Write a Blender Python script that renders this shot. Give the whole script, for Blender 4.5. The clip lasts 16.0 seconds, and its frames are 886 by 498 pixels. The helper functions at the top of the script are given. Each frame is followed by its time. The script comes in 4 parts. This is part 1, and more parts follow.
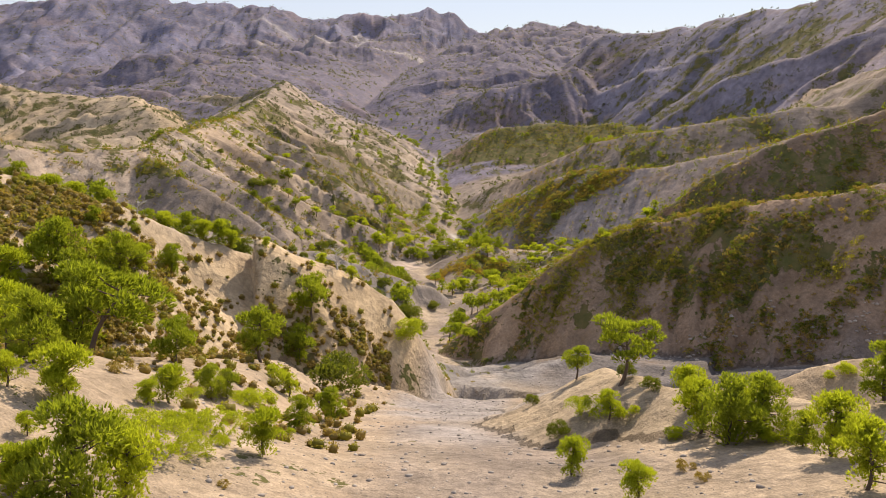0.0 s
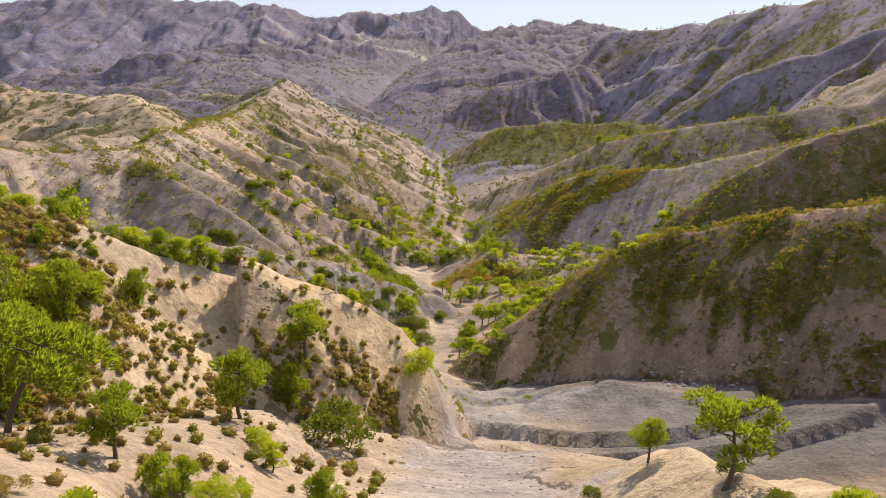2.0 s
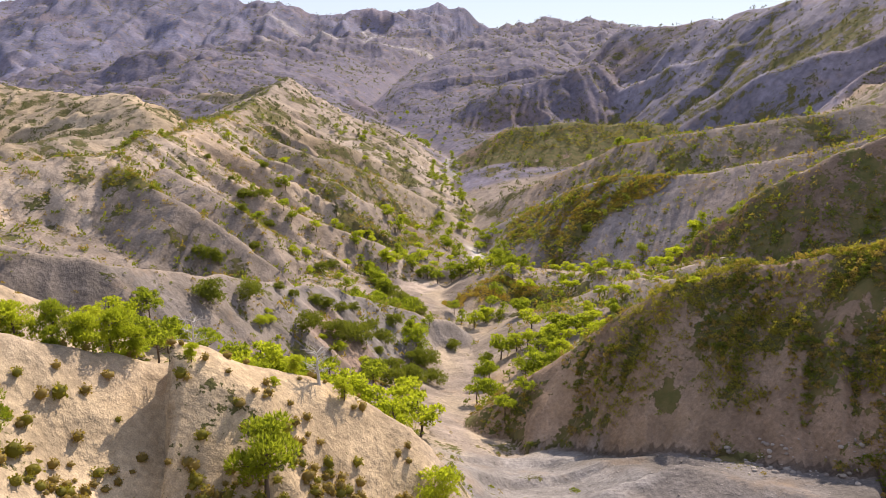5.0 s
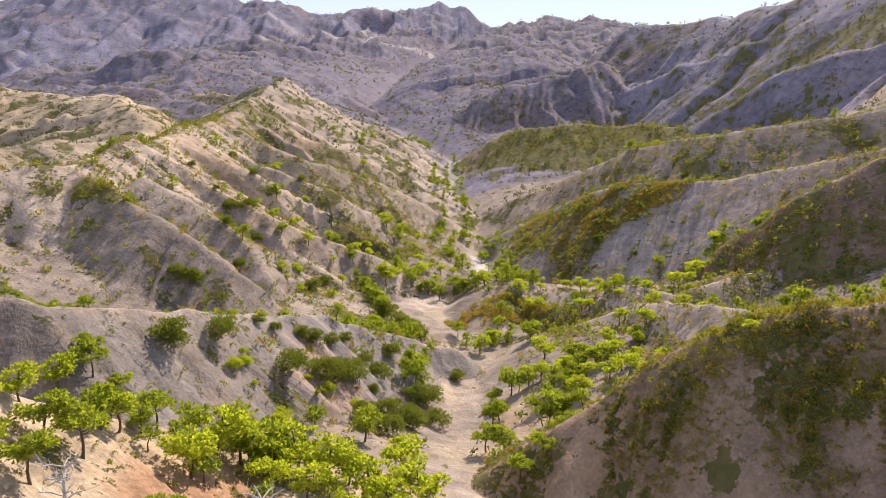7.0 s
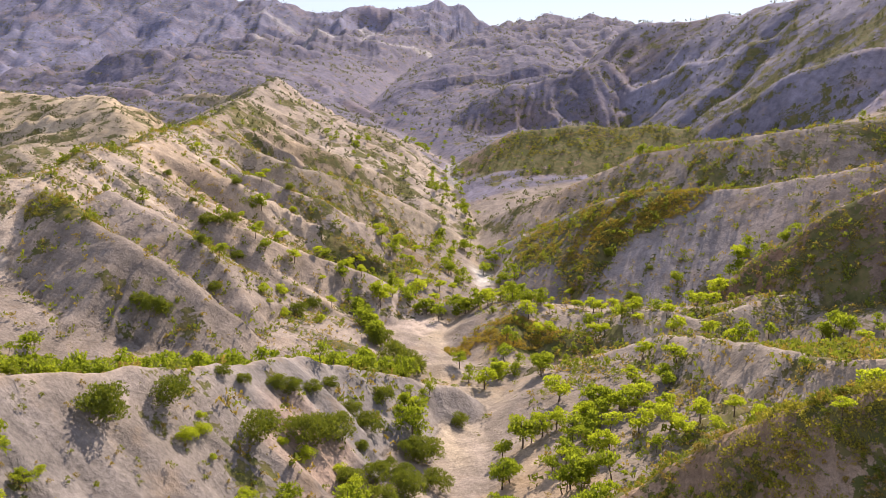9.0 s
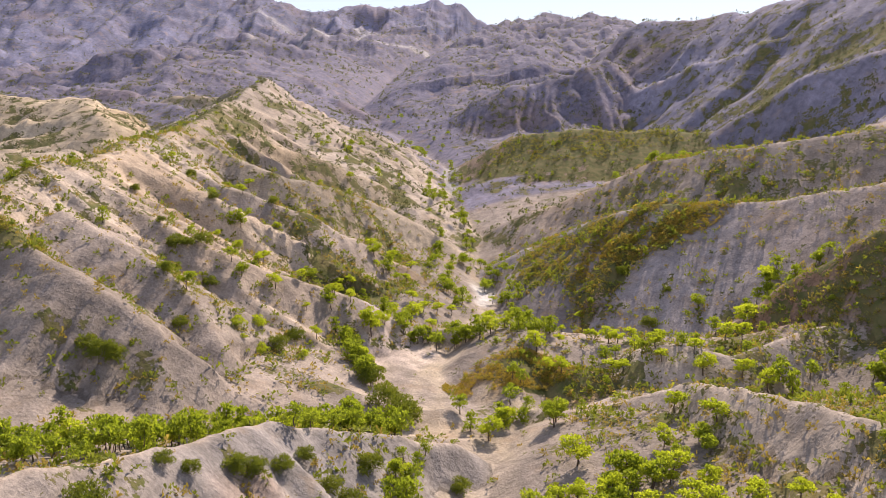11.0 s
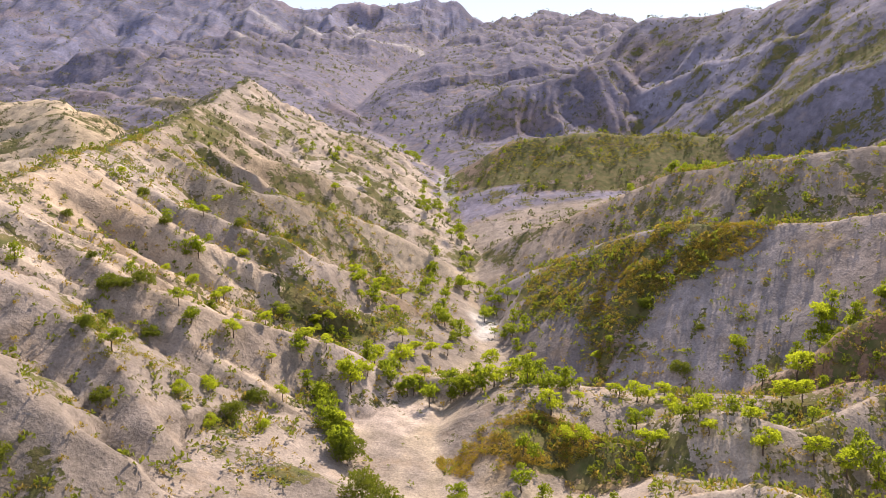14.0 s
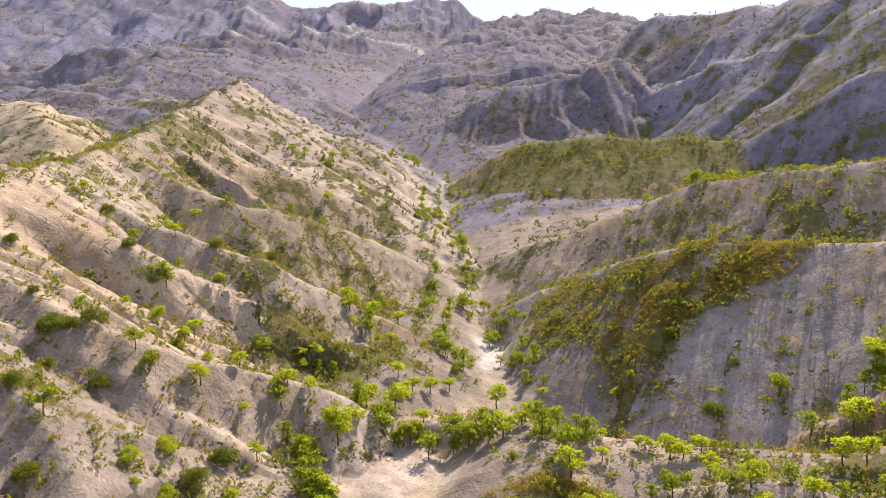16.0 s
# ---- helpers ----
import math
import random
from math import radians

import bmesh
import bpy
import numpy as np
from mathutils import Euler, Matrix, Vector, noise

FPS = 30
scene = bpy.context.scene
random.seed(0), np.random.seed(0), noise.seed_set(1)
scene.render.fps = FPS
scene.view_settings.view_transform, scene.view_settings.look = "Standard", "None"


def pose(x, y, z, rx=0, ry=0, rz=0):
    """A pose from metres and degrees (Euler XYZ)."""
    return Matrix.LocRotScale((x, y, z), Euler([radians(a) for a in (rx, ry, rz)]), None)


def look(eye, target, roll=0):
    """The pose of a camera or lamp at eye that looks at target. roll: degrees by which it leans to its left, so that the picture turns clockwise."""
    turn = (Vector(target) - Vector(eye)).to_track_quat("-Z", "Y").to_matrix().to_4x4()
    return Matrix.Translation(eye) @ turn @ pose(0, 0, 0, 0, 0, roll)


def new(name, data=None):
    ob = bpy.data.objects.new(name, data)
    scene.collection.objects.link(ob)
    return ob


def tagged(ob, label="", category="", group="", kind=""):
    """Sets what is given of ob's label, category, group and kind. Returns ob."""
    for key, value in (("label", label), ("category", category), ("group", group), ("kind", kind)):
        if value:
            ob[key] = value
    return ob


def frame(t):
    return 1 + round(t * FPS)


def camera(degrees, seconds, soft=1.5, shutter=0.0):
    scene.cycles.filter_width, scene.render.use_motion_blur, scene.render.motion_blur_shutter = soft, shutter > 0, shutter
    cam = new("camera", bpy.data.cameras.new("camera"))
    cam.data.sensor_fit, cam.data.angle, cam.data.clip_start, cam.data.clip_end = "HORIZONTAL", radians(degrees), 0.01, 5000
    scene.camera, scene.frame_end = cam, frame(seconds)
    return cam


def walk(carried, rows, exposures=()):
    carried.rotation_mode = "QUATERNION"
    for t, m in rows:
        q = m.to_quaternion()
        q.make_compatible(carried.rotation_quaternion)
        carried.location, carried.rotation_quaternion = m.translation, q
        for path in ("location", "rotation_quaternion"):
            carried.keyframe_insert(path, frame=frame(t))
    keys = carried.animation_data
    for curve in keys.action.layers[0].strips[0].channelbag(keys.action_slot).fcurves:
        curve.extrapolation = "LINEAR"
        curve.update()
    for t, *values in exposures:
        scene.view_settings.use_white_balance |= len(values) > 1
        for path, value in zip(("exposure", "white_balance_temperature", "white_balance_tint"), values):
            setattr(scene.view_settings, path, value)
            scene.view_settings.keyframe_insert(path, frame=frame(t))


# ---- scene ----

# ---------------------------------------------------------------- camera
cam = camera(60.0, 16.0, 0.6)
PATH = [
    (0, 0.00, 0.00, 0.00, -1.690, -8.968, 0.205),
    (0.5, -0.37, 3.46, -0.06, -1.700, -8.993, 0.156),
    (1, -0.66, 7.05, -0.02, -1.669, -9.024, 0.146),
    (1.5, -0.91, 10.91, 0.12, -1.581, -9.039, 0.134),
    (2, -1.12, 14.92, 0.25, -1.472, -9.059, 0.172),
    (2.5, -1.37, 19.24, 0.43, -1.350, -9.066, 0.213),
    (3, -1.61, 23.65, 0.61, -1.252, -9.087, 0.217),
    (3.5, -1.86, 28.30, 0.88, -1.166, -9.130, 0.216),
    (4, -2.09, 33.01, 1.16, -1.120, -9.180, 0.196),
    (6.5, -2.49, 59.19, 3.04, -0.979, -9.201, 0.051),
    (7, -2.44, 64.75, 3.46, -0.968, -9.221, 0.054),
    (7.5, -2.43, 70.54, 3.95, -0.977, -9.228, 0.007),
    (8, -2.41, 76.46, 4.41, -1.005, -9.269, 0.010),
    (8.5, -2.40, 82.75, 5.05, -1.049, -9.272, 0.008),
    (9, -2.36, 88.84, 5.64, -1.085, -9.312, -0.028),
    (11.5, -1.74, 120.74, 8.97, -1.321, -9.392, -0.094),
    (12, -1.48, 127.07, 9.42, -1.370, -9.436, -0.119),
    (12.5, -1.18, 133.54, 9.94, -1.424, -9.438, -0.126),
    (13, -0.91, 139.95, 10.48, -1.486, -9.458, -0.159),
    (13.5, -0.63, 146.43, 11.08, -1.517, -9.453, -0.169),
    (14, -0.43, 152.89, 11.66, -1.543, -9.464, -0.206),
    (14.5, -0.31, 159.38, 12.25, -1.568, -9.464, -0.202),
    (15, -0.24, 165.80, 12.83, -1.571, -9.497, -0.220),
    (15.5, -0.12, 172.25, 13.45, -1.548, -9.491, -0.221),
    (16, -0.00, 178.65, 14.06, -1.542, -9.521, -0.237),
]
walk(cam, [(t, pose(x, y, z, 90 + pitch, 0, yaw) @ pose(0, 0, 0, 0, 0, roll)) for t, x, y, z, yaw, pitch, roll in PATH],
     exposures=((0, 0.45, 6800, 18.5), (6, 0.62, 6350, 21.5), (12, 0.74, 6300, 22.5), (16, 0.8, 6400, 20.5)))

# ---------------------------------------------------------------- light
SUN_AZ, SUN_EL = 27.0, 42.0      # degrees to the right of the flight line, and above the horizon
world = bpy.data.worlds.new("sky")
scene.world = world
world.use_nodes = True
sky = world.node_tree.nodes.new("ShaderNodeTexSky")
sky.sky_type = "NISHITA"
sky.sun_disc = False
sky.altitude = 1200
sky.sun_elevation, sky.sun_rotation = radians(SUN_EL), radians(SUN_AZ)
sky.air_density, sky.dust_density, sky.ozone_density = 1.6, 0.2, 1.0
back = world.node_tree.nodes["Background"]
back.inputs["Strength"].default_value = 0.15
veil = world.node_tree.nodes.new("ShaderNodeMix")        # thin high haze evens out the clear sky
veil.data_type = "RGBA"
veil.inputs[0].default_value, veil.inputs[7].default_value = 0.74, (2.45, 2.7, 3.35, 1)
world.node_tree.links.new(sky.outputs["Color"], veil.inputs[6])
world.node_tree.links.new(veil.outputs[2], back.inputs["Color"])
sun_data = bpy.data.lights.new("sun", "SUN")
sun_data.energy, sun_data.angle, sun_data.color = 4.8, radians(0.6), (1.0, 0.9, 0.73)
sun = new("sun", sun_data)
sa, se = radians(SUN_AZ), radians(SUN_EL)
sun.matrix_world = look(Vector((math.sin(sa) * math.cos(se), math.cos(sa) * math.cos(se), math.sin(se))) * 300, (0, 0, 0))

# ---------------------------------------------------------------- materials
def mat(name, rough=0.9, specular=0.15):
    m = bpy.data.materials.new(name)
    m.use_nodes = True
    b = m.node_tree.nodes["Principled BSDF"]
    b.inputs["Roughness"].default_value = rough
    b.inputs["Specular IOR Level"].default_value = specular
    return m, m.node_tree.nodes, m.node_tree.links, b


def noise_node(n, l, vector, scale, detail=4.0, rough=0.55):
    t = n.new("ShaderNodeTexNoise")
    t.inputs["Scale"].default_value, t.inputs["Detail"].default_value, t.inputs["Roughness"].default_value = scale, detail, rough
    l.new(vector, t.inputs["Vector"])
    return t.outputs["Fac"]


def span(n, l, value, a, b, c, d):
    t = n.new("ShaderNodeMapRange")
    for k, v in zip((1, 2, 3, 4), (a, b, c, d)):
        t.inputs[k].default_value = v
    l.new(value, t.inputs[0])
    return t.outputs[0]


def calc(n, l, op, a, b):
    t = n.new("ShaderNodeMath")
    t.operation = op
    for k, v in enumerate((a, b)):
        if isinstance(v, (int, float)):
            t.inputs[k].default_value = v
        else:
            l.new(v, t.inputs[k])
    return t.outputs[0]


def blend(n, l, fac, a, b, mode="MIX"):
    t = n.new("ShaderNodeMix")
    t.data_type, t.blend_type = "RGBA", mode
    for k, v in ((0, fac), (6, a), (7, b)):
        if isinstance(v, (int, float)):
            t.inputs[k].default_value = v
        elif isinstance(v, tuple):
            t.inputs[k].default_value = (*v, 1)
        else:
            l.new(v, t.inputs[k])
    return t.outputs[2]


def ground_material():
    """Marl, clay and scree: the soil's colour, hazed blue far off, grain and stains, and low dry plants where the cover
    is dense.
    """
    m, n, l, b = mat("eroded_marl", 0.95, 0.08)
    place = n.new("ShaderNodeNewGeometry").outputs["Position"]
    soil, cover, flow = (n.new("ShaderNodeAttribute") for _ in range(3))
    soil.attribute_name, cover.attribute_name, flow.attribute_name = "soil", "cover", "flow"
    stretch = n.new("ShaderNodeMapping")          # rills and strata run straight down from the crests
    stretch.inputs["Scale"].default_value = (1.0, 0.16, 1.0)
    l.new(flow.outputs["Vector"], stretch.inputs["Vector"])
    wander = n.new("ShaderNodeTexNoise")
    wander.inputs["Scale"].default_value, wander.inputs["Detail"].default_value = 0.13, 4
    l.new(place, wander.inputs["Vector"])
    bent = n.new("ShaderNodeVectorMath")
    bent.operation, bent.inputs[1].default_value = "MULTIPLY_ADD", (5, 5, 5)
    l.new(wander.outputs["Color"], bent.inputs[0])
    l.new(stretch.outputs[0], bent.inputs[2])
    rills, streaks = noise_node(n, l, bent.outputs[0], 0.6, 6, 0.62), noise_node(n, l, bent.outputs[0], 0.16, 4, 0.6)
    big, mid, fine, grit = (noise_node(n, l, place, s, d) for s, d in ((0.035, 5), (0.22, 6), (1.7, 5), (9.0, 3)))
    shade = calc(n, l, "MULTIPLY", span(n, l, big, 0.3, 0.7, 0.84, 1.14), span(n, l, mid, 0.28, 0.72, 0.68, 1.27))
    shade = calc(n, l, "MULTIPLY", shade, calc(n, l, "MULTIPLY", span(n, l, rills, 0.3, 0.7, 0.95, 1.05), span(n, l, streaks, 0.3, 0.7, 0.91, 1.08)))
    shade = calc(n, l, "MULTIPLY", shade, span(n, l, fine, 0.3, 0.7, 0.77, 1.2))
    shade = calc(n, l, "MULTIPLY", shade, span(n, l, grit, 0.3, 0.7, 0.78, 1.2))
    tint = n.new("ShaderNodeCombineColor")
    for k in range(3):
        l.new(shade, tint.inputs[k])
    colour = blend(n, l, 1.0, soil.outputs["Color"], tint.outputs[0], "MULTIPLY")
    rust = calc(n, l, "MULTIPLY", span(n, l, noise_node(n, l, place, 0.06, 6, 0.65), 0.55, 0.72, 0.0, 0.5), 1.0)
    colour = blend(n, l, rust, colour, (0.36, 0.25, 0.15))
    spots = calc(n, l, "ADD", noise_node(n, l, place, 0.9, 6, 0.7), calc(n, l, "MULTIPLY", noise_node(n, l, place, 0.11, 4, 0.6), 1.5))
    sward = calc(n, l, "GREATER_THAN", calc(n, l, "ADD", spots, calc(n, l, "MULTIPLY", cover.outputs["Fac"], 0.42)), 1.57)
    plants = blend(n, l, span(n, l, noise_node(n, l, place, 0.3, 4), 0.35, 0.65, 0.0, 1.0), (0.09, 0.095, 0.03), (0.16, 0.13, 0.055))
    colour = blend(n, l, sward, colour, plants)
    l.new(colour, b.inputs["Base Color"])
    rise = calc(n, l, "ADD", calc(n, l, "ADD", calc(n, l, "MULTIPLY", mid, 0.8), calc(n, l, "MULTIPLY", rills, 0.3)), calc(n, l, "ADD", calc(n, l, "MULTIPLY", fine, 0.18), calc(n, l, "MULTIPLY", grit, 0.03)))
    rise = calc(n, l, "ADD", rise, calc(n, l, "MULTIPLY", sward, 0.25))
    bump = n.new("ShaderNodeBump")
    bump.inputs["Strength"].default_value, bump.inputs["Distance"].default_value = 0.9, 1.0
    l.new(rise, bump.inputs["Height"])
    l.new(bump.outputs[0], b.inputs["Normal"])
    return m


def leaf_material(name, dark, light, clear=0.35):
    """Foliage that lets some light through, each tuft a little different."""
    m, n, l, b = mat(name, 0.6, 0.12)
    each, one = n.new("ShaderNodeNewGeometry").outputs["Random Per Island"], n.new("ShaderNodeObjectInfo").outputs["Random"]
    mixed = calc(n, l, "ADD", calc(n, l, "MULTIPLY", each, 0.65), calc(n, l, "MULTIPLY", one, 0.35))
    colour = blend(n, l, mixed, dark, light)
    l.new(colour, b.inputs["Base Color"])
    through_leaf = n.new("ShaderNodeBsdfTranslucent")
    l.new(blend(n, l, 1.0, colour, (1.65, 1.66, 0.64), "MULTIPLY"), through_leaf.inputs["Color"])
    both = n.new("ShaderNodeMixShader")
    both.inputs[0].default_value = clear
    l.new(b.outputs[0], both.inputs[1])
    l.new(through_leaf.outputs[0], both.inputs[2])
    l.new(both.outputs[0], n["Material Output"].inputs["Surface"])
    return m


def bark_material(name="pine_bark", dark=(0.05, 0.035, 0.025), light=(0.2, 0.15, 0.11)):
    m, n, l, b = mat(name, 0.95)
    place = n.new("ShaderNodeTexCoord").outputs["Object"]
    l.new(blend(n, l, noise_node(n, l, place, 6, 5, 0.7), dark, light), b.inputs["Base Color"])
    return m


def stone_material():
    m, n, l, b = mat("river_stone", 0.9)
    each = n.new("ShaderNodeNewGeometry").outputs["Random Per Island"]
    place = n.new("ShaderNodeTexCoord").outputs["Object"]
    colour = blend(n, l, each, (0.2, 0.17, 0.14), (0.5, 0.45, 0.38))
    l.new(blend(n, l, noise_node(n, l, place, 4, 5), colour, (0.26, 0.23, 0.2)), b.inputs["Base Color"])
    return m


GROUND = ground_material()
PINE = leaf_material("pine_needles", (0.145, 0.182, 0.02), (0.295, 0.33, 0.045), 0.6)
DARK_LEAF = leaf_material("shrub_leaves", (0.1, 0.126, 0.02), (0.205, 0.222, 0.038), 0.42)
BRIGHT_LEAF = leaf_material("young_pine_needles", (0.215, 0.258, 0.022), (0.39, 0.415, 0.05), 0.64)
DRY_LEAF = leaf_material("dry_scrub", (0.17, 0.13, 0.04), (0.36, 0.27, 0.085), 0.42)
OLIVE_LEAF = leaf_material("olive_heath", (0.15, 0.145, 0.025), (0.31, 0.275, 0.052), 0.45)
GOLD_LEAF = leaf_material("golden_scrub", (0.19, 0.14, 0.03), (0.39, 0.27, 0.062), 0.45)
# far bushes: a greyed green, with distance haze painted into the leaf colour
HAZE_LEAF = leaf_material("haze_dulled_leaves", (0.085, 0.09, 0.05), (0.165, 0.16, 0.1), 0.3)
BARK = bark_material()
DEAD_WOOD = bark_material("dead_wood", (0.3, 0.28, 0.25), (0.6, 0.57, 0.52))
STONE = stone_material()

# ---------------------------------------------------------------- terrain
def lattice(ix, iy, seed):
    h = (ix * 374761393 + iy * 668265263 + seed * 1442695041) & 0xFFFFFFFF
    h = ((h ^ (h >> 13)) * 1274126177) & 0xFFFFFFFF
    return ((h ^ (h >> 16)) & 0xFFFF) / 32767.5 - 1.0


def noise2(x, y, seed=0):
    """Smooth value noise, -1 to 1."""
    fx, fy = np.floor(x), np.floor(y)
    ix, iy = fx.astype(np.int64), fy.astype(np.int64)
    u, v = x - fx, y - fy
    u, v = u * u * (3 - 2 * u), v * v * (3 - 2 * v)
    a0, b0 = lattice(ix, iy, seed), lattice(ix + 1, iy, seed)
    a1, b1 = lattice(ix, iy + 1, seed), lattice(ix + 1, iy + 1, seed)
    return (a0 + (b0 - a0) * u) * (1 - v) + (a1 + (b1 - a1) * u) * v


def fbm(x, y, octaves, seed=0, rough=0.5):
    out, amp = 0.0 * x, 1.0
    for k in range(octaves):
        c, s = math.cos(0.6 * k), math.sin(0.6 * k)
        out += amp * noise2((x * c - y * s) * 2.03 ** k, (x * s + y * c) * 2.03 ** k, seed + k)
        amp *= rough
    return out


def creases(x, y, octaves, seed=0):
    """Ridged noise, 0 in the creases to 1 on the crests."""
    out, amp, total = 0.0 * x, 1.0, 0.0
    for k in range(octaves):
        out += amp * (1 - np.abs(noise2(x * 2.1 ** k + 7 * k, y * 2.1 ** k - 3 * k, seed + k)))
        total += amp
        amp *= 0.5
    return out / total


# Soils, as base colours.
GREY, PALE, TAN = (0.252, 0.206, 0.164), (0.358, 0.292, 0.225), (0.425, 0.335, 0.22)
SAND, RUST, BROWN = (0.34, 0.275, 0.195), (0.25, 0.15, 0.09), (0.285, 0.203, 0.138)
# far rock: blue distance haze is painted into these three colours
HAZE_SLATE, HAZE_BLUFF = (0.165, 0.149, 0.18), (0.218, 0.2, 0.236)
HAZE_MAUVE = (0.168, 0.164, 0.218)
